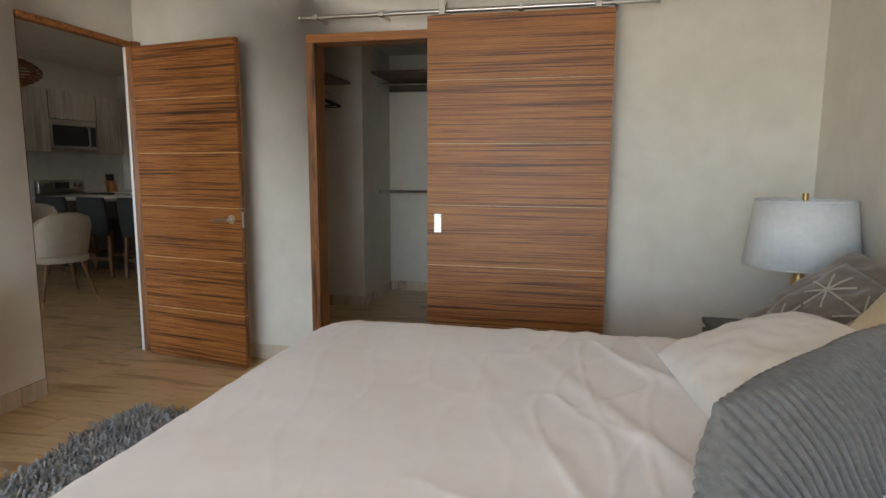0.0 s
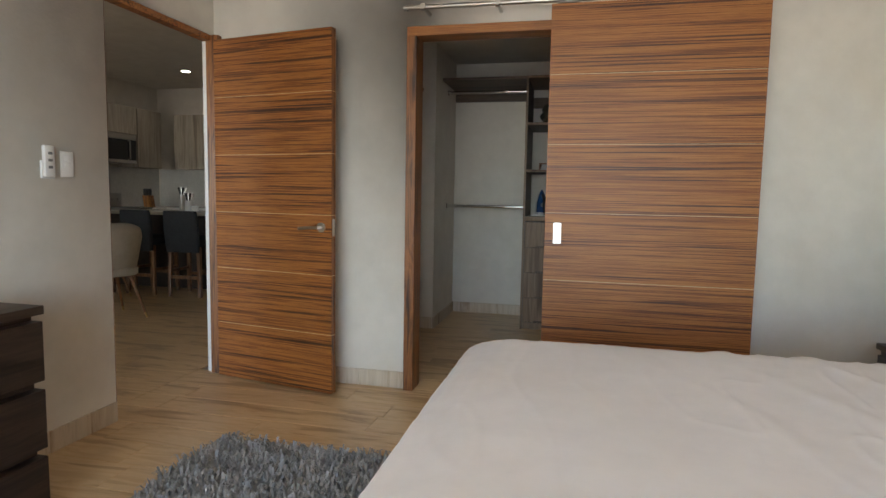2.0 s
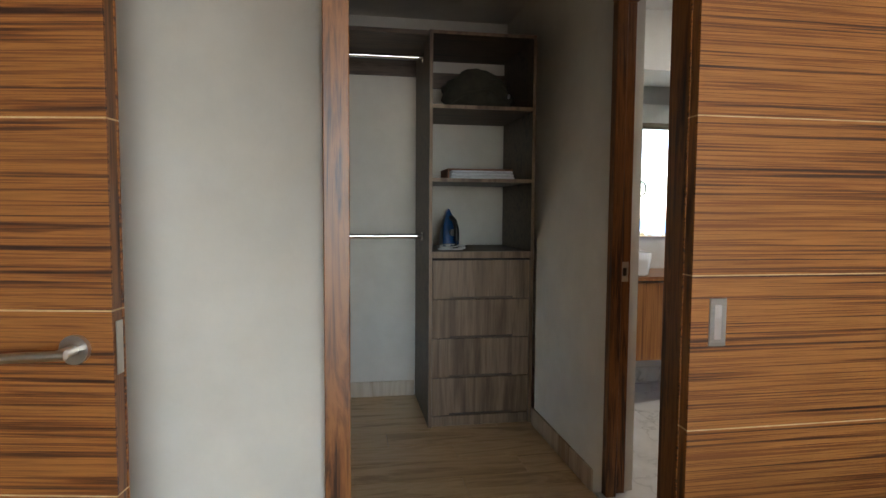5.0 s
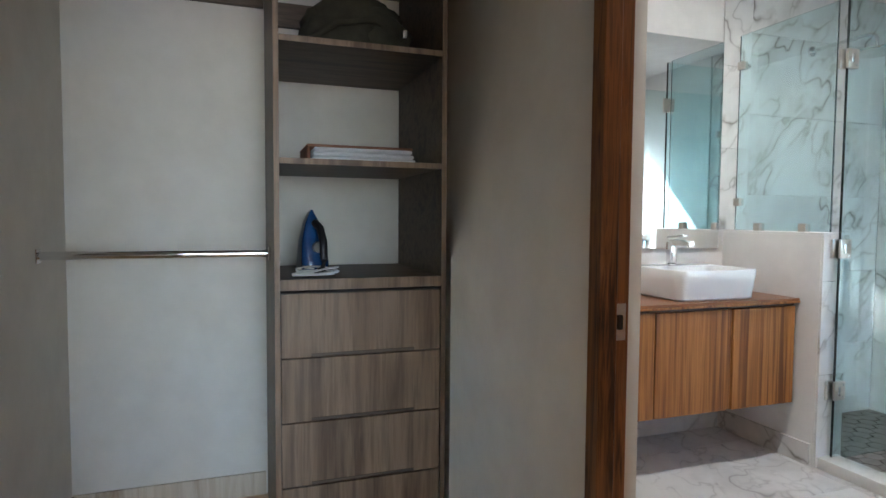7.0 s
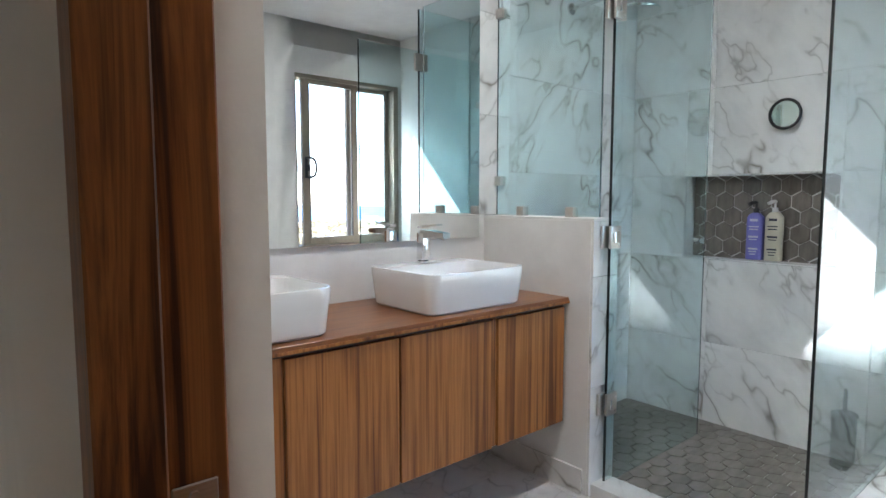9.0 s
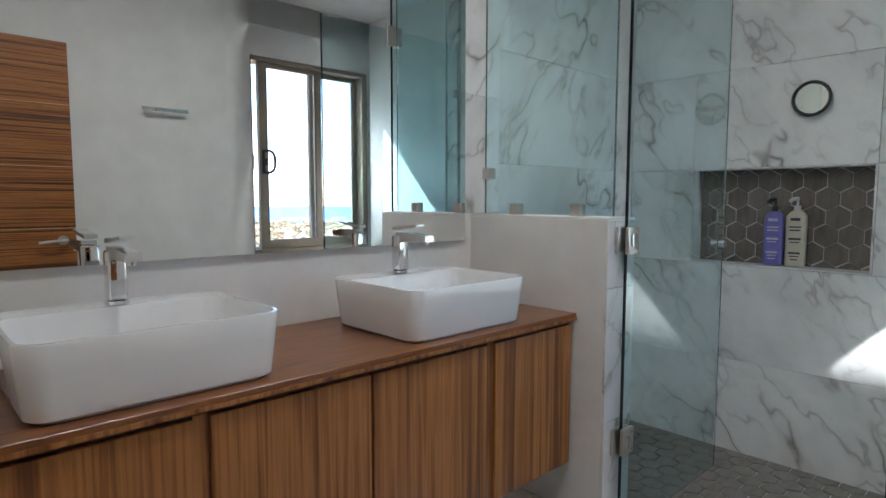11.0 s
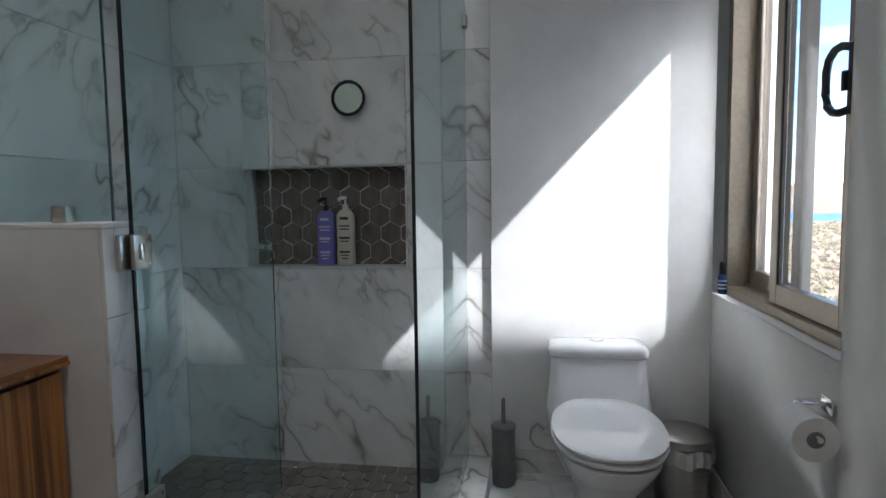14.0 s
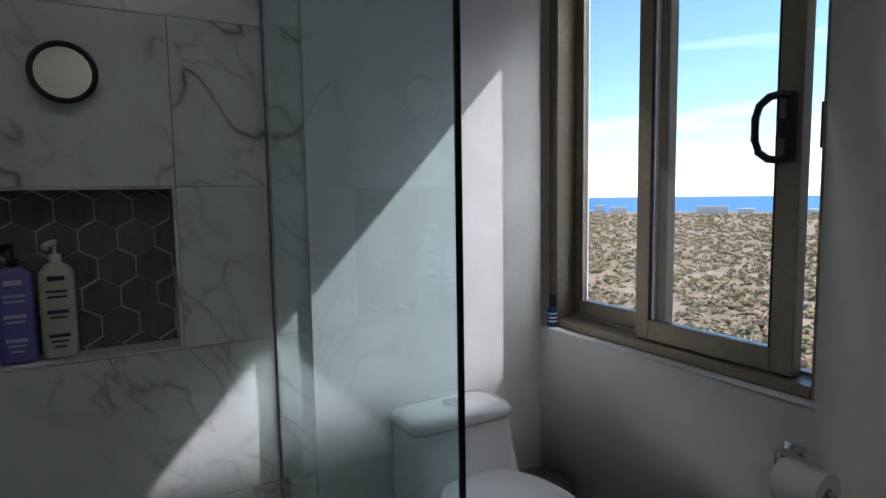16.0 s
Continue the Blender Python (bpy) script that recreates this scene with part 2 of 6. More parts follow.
HEX = surface("taupe_stone_hex", [(0.3, (0.13, 0.112, 0.095)), (0.5, (0.20, 0.175, 0.15)), (0.7, (0.265, 0.235, 0.205))], scale=(6, 1.5, 6), grain=5, rough=(0.3, 0.45), bump=0.1, tone=0.3)
CERAMIC = surface("white_ceramic", two((0.83, 0.83, 0.83), (0.86, 0.86, 0.86)), grain=3, rough=(0.06, 0.09), bump=0, tone=0.02, coat=0.5)
CHROME = surface("chrome", two((0.80, 0.80, 0.81), (0.86, 0.86, 0.87)), grain=20, rough=(0.05, 0.1), bump=0, metal=1.0, tone=0.03)
STEEL = surface("brushed_steel", two((0.50, 0.48, 0.45), (0.60, 0.58, 0.55)), scale=(3, 3, 60), grain=10, rough=(0.25, 0.38), bump=0.03, metal=1.0)
NICKEL = surface("satin_nickel", two((0.55, 0.51, 0.46), (0.63, 0.59, 0.54)), grain=30, rough=(0.25, 0.35), bump=0, metal=1.0)
BRASS = surface("brushed_brass", two((0.50, 0.33, 0.13), (0.60, 0.42, 0.18)), scale=(1, 1, 20), grain=12, rough=(0.28, 0.38), bump=0.02, metal=1.0)
BRONZE_ALU = surface("champagne_aluminium", two((0.27, 0.225, 0.175), (0.32, 0.27, 0.21)), grain=60, rough=(0.38, 0.48), bump=0.02, metal=0.6, tone=0.05)
BLACK = surface("black_plastic", two((0.012, 0.012, 0.013), (0.02, 0.02, 0.021)), grain=40, rough=(0.3, 0.45), bump=0.03)
RUBBER = surface("black_seal", two((0.012, 0.012, 0.012), (0.02, 0.02, 0.02)), grain=40, rough=(0.5, 0.6), bump=0)
GREY_PLASTIC = surface("grey_plastic", two((0.16, 0.165, 0.165), (0.19, 0.195, 0.195)), grain=25, rough=(0.4, 0.5), bump=0.02)
WHITE_PLASTIC = surface("white_plastic", two((0.76, 0.75, 0.73), (0.8, 0.79, 0.77)), grain=25, rough=(0.3, 0.4), bump=0)
BLUE_PLASTIC = surface("blue_plastic", two((0.015, 0.05, 0.15), (0.02, 0.075, 0.21)), grain=20, rough=(0.2, 0.3), bump=0)
LILAC = surface("lilac_bottle", two((0.17, 0.16, 0.50), (0.21, 0.20, 0.56)), grain=20, rough=(0.3, 0.4), bump=0)
CREAM_BOTTLE = surface("cream_bottle", two((0.62, 0.57, 0.44), (0.68, 0.63, 0.5)), grain=20, rough=(0.3, 0.4), bump=0)
INK = surface("dark_print", two((0.03, 0.03, 0.05), (0.05, 0.05, 0.07)), grain=30, rough=(0.5, 0.6), bump=0)
PALE_PRINT = surface("pale_print", two((0.6, 0.6, 0.66), (0.7, 0.7, 0.75)), grain=30, rough=(0.5, 0.6), bump=0)
LINEN = surface("white_linen", two((0.85, 0.815, 0.805), (0.89, 0.855, 0.845)), grain=10, rough=(0.85, 0.95), bump=0.15, tone=0.03, fine=500, sheen=0.2)
BLUSH = surface("ivory_cotton", two((0.80, 0.755, 0.715), (0.85, 0.805, 0.765)), grain=8, rough=(0.85, 0.95), bump=0.2, tone=0.05, fine=400, sheen=0.2)
GREY_FABRIC = surface("grey_ribbed_fabric", two((0.088, 0.085, 0.081), (0.132, 0.128, 0.123)), grain=60, rough=(0.85, 0.95), bump=0.3, tone=0.1, fine=300, sheen=0.2)
TAUPE_FABRIC = surface("taupe_velvet", two((0.13, 0.105, 0.085), (0.19, 0.155, 0.13)), grain=20, rough=(0.8, 0.95), bump=0.2, sheen=0.4)
STAR_FABRIC = surface("pale_thread", two((0.42, 0.38, 0.32), (0.5, 0.45, 0.38)), grain=40, rough=(0.8, 0.95), bump=0.1)
MUSTARD = surface("mustard_cotton", two((0.52, 0.40, 0.22), (0.70, 0.62, 0.48)), grain=3, rough=(0.85, 0.95), bump=0.2, sheen=0.2)
SHADE = surface("white_lampshade", two((0.72, 0.74, 0.76), (0.78, 0.80, 0.82)), grain=40, rough=(0.85, 0.95), bump=0.1, fine=250)
RUG = surface("grey_shag", [(0.25, (0.14, 0.14, 0.14)), (0.5, (0.34, 0.335, 0.33)), (0.75, (0.56, 0.55, 0.54))], grain=9, rough=(0.9, 1.0), bump=0, sheen=0.3)
CREAM_SEAT = surface("cream_upholstery", two((0.50, 0.43, 0.34), (0.56, 0.49, 0.40)), grain=12, rough=(0.75, 0.9), bump=0.15, fine=300)
CHARCOAL = surface("charcoal_upholstery", two((0.022, 0.024, 0.027), (0.034, 0.036, 0.04)), grain=30, rough=(0.75, 0.9), bump=0.1)
GREY_LAM = wood_mat("pale_grey_laminate", (0.24, 0.20, 0.155), (0.33, 0.285, 0.225), (0.41, 0.36, 0.29), (7, 7, 0.5), 1.2, rough=(0.4, 0.5), coat=0.0)
QUARTZ = surface("white_quartz", two((0.66, 0.64, 0.6), (0.74, 0.72, 0.68)), grain=40, rough=(0.15, 0.25), bump=0)
WICKER = surface("brown_wicker", two((0.15, 0.06, 0.025), (0.28, 0.12, 0.05)), grain=40, rough=(0.6, 0.75), bump=0.3)
BAG = surface("olive_canvas", two((0.035, 0.03, 0.018), (0.06, 0.052, 0.033)), grain=15, rough=(0.85, 0.95), bump=0.3)
TERRACOTTA = surface("brown_towel_edge", two((0.26, 0.12, 0.07), (0.34, 0.17, 0.10)), grain=20, rough=(0.9, 1.0), bump=0.3)
TOWEL = surface("white_towel", two((0.72, 0.71, 0.72), (0.8, 0.79, 0.8)), grain=40, rough=(0.9, 1.0), bump=0.4, fine=250)
PAPER = surface("white_paper", two((0.78, 0.77, 0.75), (0.83, 0.82, 0.8)), grain=30, rough=(0.9, 0.95), bump=0.15)
MIRROR = surface("silvered_mirror", two((0.90, 0.92, 0.91), (0.91, 0.93, 0.92)), grain=2, rough=(0.0, 0.004), bump=0, metal=1.0, tone=0.0)
CLEAR = glass_mat("window_glass", (1, 1, 1))
GREEN_GLASS = glass_mat("shower_glass", (0.77, 0.925, 0.945))
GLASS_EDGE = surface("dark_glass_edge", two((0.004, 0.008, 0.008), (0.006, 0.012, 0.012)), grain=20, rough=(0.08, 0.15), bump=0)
LAMP_ON = glow_mat("downlight_on", (1.0, 0.93, 0.82), 25.0)
SCRUB_GROUND = surface("dry_ground", [(0.3, (0.19, 0.125, 0.07)), (0.5, (0.30, 0.21, 0.125)), (0.7, (0.41, 0.31, 0.20))], scale=(0.02, 0.02, 0.02), grain=6, detail=9, rough=(0.95, 1.0), bump=0, tone=0.2)
SEA = surface("blue_sea", two((0.02, 0.14, 0.36), (0.035, 0.19, 0.44)), scale=(0.004, 0.012, 0.01), grain=4, rough=(0.35, 0.5), bump=0)
FAR_WALL = surface("far_white_wall", two((0.74, 0.70, 0.65), (0.8, 0.77, 0.72)), grain=2, rough=(0.9, 1.0), bump=0)
FAR_PANE = surface("far_dark_pane", two((0.05, 0.07, 0.09), (0.08, 0.10, 0.12)), grain=2, rough=(0.2, 0.3), bump=0)


def bush_mat():
    m, nt, b = base_mat("dry_scrub_leaves")
    g = nt.nodes.new("ShaderNodeNewGeometry")
    r = ramp_node(nt, [(0.0, (0.27, 0.23, 0.11)), (0.3, (0.38, 0.26, 0.14)), (0.6, (0.31, 0.28, 0.115)), (0.85, (0.42, 0.26, 0.13)), (1.0, (0.48, 0.36, 0.22))])
    nt.links.new(g.outputs["Random Per Island"], r.inputs["Fac"])
    nt.links.new(r.outputs["Color"], b.inputs["Base Color"])
    b.inputs["Roughness"].default_value = 0.95
    return m


BUSH = bush_mat()


# ---- mesh helpers ----
def box(bm, x0, x1, y0, y1, z0, z1, bevel=0.0, seg=2):
    m = Matrix.LocRotScale(((x0 + x1) / 2, (y0 + y1) / 2, (z0 + z1) / 2), None, (abs(x1 - x0), abs(y1 - y0), abs(z1 - z0)))
    v = bmesh.ops.create_cube(bm, size=1, matrix=m)["verts"]
    if bevel:
        e = list({e for q in v for e in q.link_edges})
        bmesh.ops.bevel(bm, geom=e, offset=bevel, segments=seg, affect="EDGES", profile=0.5)
    return bm


def cyl(bm, a, b, r0, r1=None, n=20):
    a, b = Vector(a), Vector(b)
    q = (b - a).to_track_quat("Z", "Y").to_matrix().to_4x4()
    bmesh.ops.create_cone(bm, cap_ends=True, segments=n, radius1=r0, radius2=r0 if r1 is None else r1, depth=(b - a).length,
                          matrix=Matrix.Translation((a + b) / 2) @ q)
    return bm


def lathe(bm, profile, n=32, c=(0, 0, 0)):
    """A turned shape from (radius, height) pairs."""
    rings = []
    for r, z in profile:
        rings.append([bm.verts.new((c[0] + r * math.cos(6.28318 * k / n), c[1] + r * math.sin(6.28318 * k / n), c[2] + z)) for k in range(n)])
    for a, b in zip(rings, rings[1:]):
        for k in range(n):
            bm.faces.new((a[k], a[(k + 1) % n], b[(k + 1) % n], b[k]))
    bm.faces.new(reversed(rings[0]))
    bm.faces.new(rings[-1])
    return bm


def loft(bm, rings, cap=True):
    vs = [[bm.verts.new(p) for p in r] for r in rings]
    n = len(vs[0])
    for a, b in zip(vs, vs[1:]):
        for k in range(n):
            bm.faces.new((a[k], a[(k + 1) % n], b[(k + 1) % n], b[k]))
    if cap:
        bm.faces.new(reversed(vs[0]))
        bm.faces.new(vs[-1])
    return bm


def tube(bm, pts, r, n=10):
    """A bent tube through the points."""
    pts = [Vector(p) for p in pts]
    rings = []
    up = Vector((0.13, 0.21, 0.97))
    for k, p in enumerate(pts):
        d = (pts[min(k + 1, len(pts) - 1)] - pts[max(k - 1, 0)]).normalized()
        s = d.cross(up).normalized()
        u = s.cross(d)
        rings.append([p + r * (math.cos(6.28318 * j / n) * s + math.sin(6.28318 * j / n) * u) for j in range(n)])
    return loft(bm, rings)


def rrect(cx, cy, w, d, r, z, n=6):
    """A rounded rectangle as a ring of points at height z."""
    out = []
    r = min(r, w / 2 - 1e-4, d / 2 - 1e-4)
    for k, (sx, sy) in enumerate(((1, 1), (-1, 1), (-1, -1), (1, -1))):
        for j in range(n + 1):
            a = math.pi / 2 * (k + j / n)
            out.append((cx + sx * (w / 2 - r) + r * math.cos(a), cy + sy * (d / 2 - r) + r * math.sin(a), z))
    return out


def mesh_of(name, bm, material, smooth=None):
    me = bpy.data.meshes.new(name)
    bmesh.ops.recalc_face_normals(bm, faces=bm.faces)
    if smooth:
        for f in bm.faces:
            f.smooth = True
        for e in bm.edges:
            if len(e.link_faces) == 2 and e.calc_face_angle(0) > radians(smooth):
                e.smooth = False
    bm.to_mesh(me)
    bm.free()
    me.materials.append(material)
    return me


def thing(name, m, label, category, group="", kind=""):
    ob = new(name)
    ob.empty_display_size = 0.1
    ob.matrix_basis = m
    ob.matrix_world = m
    return tagged(ob, label, category, group, kind)


def part(name, bm, material, parent, label="", smooth=35):
    """One mesh under a thing or under a part, in the thing's own axes."""
    ob = new(name, mesh_of(name, bm, material, smooth))
    ob.parent = parent
    return tagged(ob, label)


def solid(name, bm, material, label, category, smooth=35, kind="", group="", m=None):
    """A thing of one mesh."""
    ob = new(name, mesh_of(name, bm, material, smooth))
    if m is not None:
        ob.matrix_basis = m
    return tagged(ob, label, category, group, kind)


def structure(name, bm, material, label, category="wall"):
    return tagged(new(name, mesh_of(name, bm, material, 35)), label, category, "", "structure")


def B():
    return bmesh.new()


def slab_with_holes(bm, axis, lo, hi, a0, a1, z0, z1, holes):
    """A wall across lo..hi of its axis, along a0..a1, with rectangular openings (a, b, z, z) cut right through."""
    ac = sorted({a0, a1, *[h for q in holes for h in q[:2]]})
    zc = sorted({z0, z1, *[h for q in holes for h in q[2:]]})
    for i in range(len(ac) - 1):
        for j in range(len(zc) - 1):
            am, zm = (ac[i] + ac[i + 1]) / 2, (zc[j] + zc[j + 1]) / 2
            if any(h[0] < am < h[1] and h[2] < zm < h[3] for h in holes):
                continue
            if axis == "x":
                box(bm, lo, hi, ac[i], ac[i + 1], zc[j], zc[j + 1])
            else:
                box(bm, ac[i], ac[i + 1], lo, hi, zc[j], zc[j + 1])
    bmesh.ops.remove_doubles(bm, verts=bm.verts, dist=1e-5)
    return bm


# ---- the structure ----
YA, YB = 3.885, 3.995          # bedroom face and far face of the wall with the sliding door
XL = -2.73                    # bedroom face of the wall towards the kitchen
XH = 1.49                     # headboard wall
XC, XD = -0.335, -0.157       # closet face and bathroom face of the partition
YM = 6.385                    # mirror wall
XN, XT = 2.885, 2.852         # shower wall, toilet wall

structure("wall_closet_front", slab_with_holes(B(), "y", YA, YB, -2.80, 1.64, 0, 2.75, [(-1.463, -0.5, -1, 2.129)]), PLASTER, "cream plastered wall with the closet opening")
structure("wall_kitchen_side", slab_with_holes(B(), "x", -2.80, XL, -2.0, YA, 0, 2.75, [(3.0, 3.884, -1, 2.14)]), PLASTER, "cream plastered wall with an open doorway")
structure("wall_headboard", box(B(), XH, 1.64, -2.0, YA, 0, 2.75), PLASTER, "cream plastered wall behind the bed")
# Unseen wall; its kitchen opening is made up to go with the fill lamp.
structure("wall_bedroom_back", slab_with_holes(B(), "y", -2.15, -2.0, -8.0, 1.64, 0, 2.75, [(-2.4, 0.6, 0.05, 2.4), (-6.7, -4.3, 0.3, 2.3)]), PLASTER, "cream plastered wall with large window openings")
structure("ceiling_bedroom", box(B(), -2.88, 1.64, -2.15, YB, 2.75, 2.9), PLASTER, "smooth cream ceiling", "ceiling")
structure("wall_closet_left", box(B(), -2.42, -2.3, YB, 6.45, 0, 2.6), PLASTER, "plain closet wall")
structure("wall_closet_stub", box(B(), -2.3, -1.692, 5.5, 6.335, 0, 2.46), PLASTER, "boxed-out plastered pier in the closet")
structure("wall_closet_back", box(B(), -1.692, XC, 6.335, 6.45, 0, 2.46), PLASTER, "plain closet back wall")
structure("ceiling_closet", box(B(), -2.3, XC, YB, 6.45, 2.46, 2.6), PLASTER, "smooth closet ceiling", "ceiling")
structure("wall_bath_partition", slab_with_holes(B(), "x", XC, XD, YB, 6.5, 0, 2.64, [(4.03, 4.845, -1, 2.14)]), PLASTER, "plastered partition with the bathroom doorway")
structure("wall_mirror", box(B(), XD, 1.62, YM, 6.55, 0, 2.64), WHITE_PLASTER, "white plastered wall behind the washbasins")
structure("wall_window", slab_with_holes(B(), "y", 3.745, 3.995, 1.64, 3.05, 0, 2.64, [(1.815, XT, 0.808, 2.24)]), WHITE_PLASTER, "white plastered wall with the window opening")
structure("wall_window_plaster", box(B(), XD, 1.64, 3.995, 3.999, 0, 2.64), WHITE_PLASTER, "white plaster coat on the bathroom wall")
structure("wall_toilet", box(B(), XT, 3.05, 3.995, 4.9, 0, 2.64), WHITE_PLASTER, "white plastered wall behind the toilet")
structure("ceiling_bath", box(B(), XC, 3.05, 3.745, 6.55, 2.64, 2.78), WHITE_PLASTER, "white bathroom ceiling", "ceiling")
# stucco reveal outside the window
bm = B()
box(bm, 1.70, 2.95, 3.62, 3.743, 2.37, 2.6)
structure("outer_reveal", bm, STUCCO, "rough stucco reveal outside the window", "reveal")
# shower walls: a backing with the niche recess, tiled further on
bm = slab_with_holes(B(), "x", XN + 0.012, 3.0, 4.9, 6.5, -0.08, 2.64, [(5.285, 6.045, 0.905, 1.36)])
structure("wall_shower_back", bm, PALE_GROUT, "tiled shower wall with a niche")
structure("wall_niche_back", box(B(), 3.0, 3.1, 4.9, 6.5, -0.08, 2.64), PALE_GROUT, "closed back of the shower niche")
structure("wall_shower_side", box(B(), 1.62, 3.1, 6.397, 6.55, -0.08, 2.64), PALE_GROUT, "tiled side wall of the shower")
structure("half_wall", box(B(), 1.61, 1.765, 5.772, 6.386, 0, 1.145), WHITE_PLASTER, "white half wall beside the vanity")
structure("floor_shower", box(B(), 1.70, 3.0, 4.95, 6.4, -0.12, -0.034), PALE_GROUT, "mortar bed under the hexagon tiles", "floor")
structure("floor_bath", box(B(), XC, 3.05, 3.8, 6.5, -0.2, -0.121), PALE_GROUT, "floor slab under the bathroom tiles", "floor")
structure("floor", box(B(), -8.0, XC, -2.0, 8.8, -0.2, -0.012), GROUT, "floor slab under the plank tiles", "floor")
structure("lower_storey", box(B(), -8.0, 3.05, -2.15, 8.8, -7.5, -0.201), STUCCO, "plain stuccoed storey below the rooms")
# Unseen slab added outside; its depth limits the sun entering the bedroom.
structure("terrace_roof", box(B(), -8.0, 1.64, -4.6, -2.151, 2.76, 2.9), STUCCO, "unseen flat slab added to keep sun off the bedroom floor", "roof")
structure("upper_storey", box(B(), -2.88, 1.64, -2.15, 3.70, 2.901, 4.79), STUCCO, "plain stuccoed storey above the bedroom")
structure("floor_bedroom_end", box(B(), XC, 1.64, -2.0, YB, -0.2, -0.012), GROUT, "floor slab under the plank tiles", "floor")
# kitchen shell
structure("wall_kitchen_left", box(B(), -8.0, -6.95, -2.0, 8.8, 0, 2.75), PLASTER, "cream kitchen wall")
structure("wall_kitchen_back", box(B(), -6.95, -2.42, 8.65, 8.8, 0, 2.75), PLASTER, "cream kitchen wall")
structure("wall_kitchen_right", box(B(), -2.55, -2.42, YB, 8.65, 0, 2.75), PLASTER, "cream kitchen wall")
structure("ceiling_kitchen", box(B(), -8.0, -2.88, -2.15, 8.8, 2.75, 2.9), PLASTER, "smooth kitchen ceiling", "ceiling")
structure("ceiling_kitchen_end", box(B(), -2.88, -2.42, YB, 8.8, 2.75, 2.9), PLASTER, "smooth kitchen ceiling", "ceiling")


def skirting(name, segs, material, h):
    """Pieces of skirting laid end to end: (axis, face, sign, from, to)."""
    root = thing(name, pose(0, 0, 0), "wood-look tile skirting along the wall" if material is SKIRT else "marble skirting along the wall", "baseboard", "", "structure")
    for axis, face, sign, a, b in segs:
        t = a
        while t < b - 0.01:
            e = min(t + 0.9, b)
            bm = B()
            f0, f1 = sorted((face, face + sign * 0.011))
            if axis == "x":
                box(bm, f0, f1, t + 0.001, e - 0.001, 0.0, h, 0.001, 1)
            else:
                box(bm, t + 0.001, e - 0.001, f0, f1, 0.0, h, 0.001, 1)
            part("skirting_tile", bm, material, root)
            t = e
    return root


skirting("baseboard", [("y", YA, -1, -2.66, -1.466), ("y", YA, -1, 0.45, XH - 0.012), ("x", XL, 1, -1.9, 2.995), ("x", XH, -1, 3.3, YA - 0.012),
                       ("y", 6.335, -1, -1.69, -0.95), ("x", -1.692, 1, 5.49, 6.322), ("y", 5.5, -1, -2.29, -1.70), ("x", XC, -1, 4.86, 5.69)], SKIRT, 0.10)
skirting("baseboard_bath", [("y", YM, -1, XD + 0.012, 1.598), ("x", 1.61, -1, 5.79, YM - 0.012), ("x", XT, -1, 4.0, 4.89), ("y", 3.999, 1, 0.8, 2.84)], MARBLE, 0.11)


# ---- doors and their frames ----
def lever(parent, x, z, face, sgn):
    """A lever handle on a round rose."""
    h = part("door_handle", cyl(B(), (x, face, z), (x, face + sgn * 0.010, z), 0.027, n=24), NICKEL, parent, "satin nickel lever handle")
    bm = cyl(B(), (x, face + sgn * 0.008, z), (x, face + sgn * 0.05, z), 0.010)
    part("neck", bm, NICKEL, h)
    bm = tube(B(), [(x + 0.012, face + sgn * 0.05, z), (x - 0.03, face + sgn * 0.055, z - 0.001), (x - 0.08, face + sgn * 0.052, z - 0.004), (x - 0.125, face + sgn * 0.045, z - 0.01)], 0.009, 12)
    part("lever", bm, NICKEL, h)
    return h


def flush_door(name, m, w, h, th, material, label, z0=0.01, panels=6):
    """A veneered leaf of six boards with pale inlay lines between them; x along, y through its thickness."""
    d = thing(name, m, label, "door", "", "structure")
    part("core", box(B(), 0.002, w - 0.002, 0.004, th - 0.004, z0, z0 + h, 0.001, 1), WALNUT_UP, d)
    step = h / panels
    for k in range(panels):
        a, b = z0 + k * step, z0 + (k + 1) * step
        part("panel", box(B(), 0, w, 0, 0.006, a + 0.0016, b - 0.0016, 0.0006, 1), material, d)
        part("panel", box(B(), 0, w, th - 0.006, th, a + 0.0016, b - 0.0016, 0.0006, 1), material, d)
        if k:
            part("inlay", box(B(), 0.001, w - 0.001, 0.0012, th - 0.0012, a - 0.0016, a + 0.0016), INLAY, d, "thin pale inlay line")
    return d


ang = math.degrees(math.atan2(3.672 - 3.835, -1.833 + 2.722))
swing = flush_door("door_bedroom", pose(-2.668, 3.785, 0, 0, 0, ang), 0.85, 2.08, 0.042, WALNUT_FIG, "open walnut-veneered flush door with pale inlay lines")
lever(swing, 0.783, 0.98, 0.0, -1)
lever(swing, 0.783, 0.98, 0.042, 1)
part("latch_plate", box(B(), 0.8495, 0.8518, 0.010, 0.032, 0.93, 1.03, 0.001, 1), NICKEL, swing, "nickel latch plate on the edge")
for z in (0.25, 1.05, 1.85):
    part("hinge", cyl(B(), (-0.006, 0.02, z - 0.05), (-0.006, 0.02, z + 0.05), 0.007, n=12), NICKEL, swing)


def door_frame(name, pieces, label):
    root = thing(name, pose(0, 0, 0), label, "door frame", "", "structure")
    for nm, b, mat_ in pieces:
        part(nm, box(B(), *b, 0.002, 1), mat_, root)
    return root


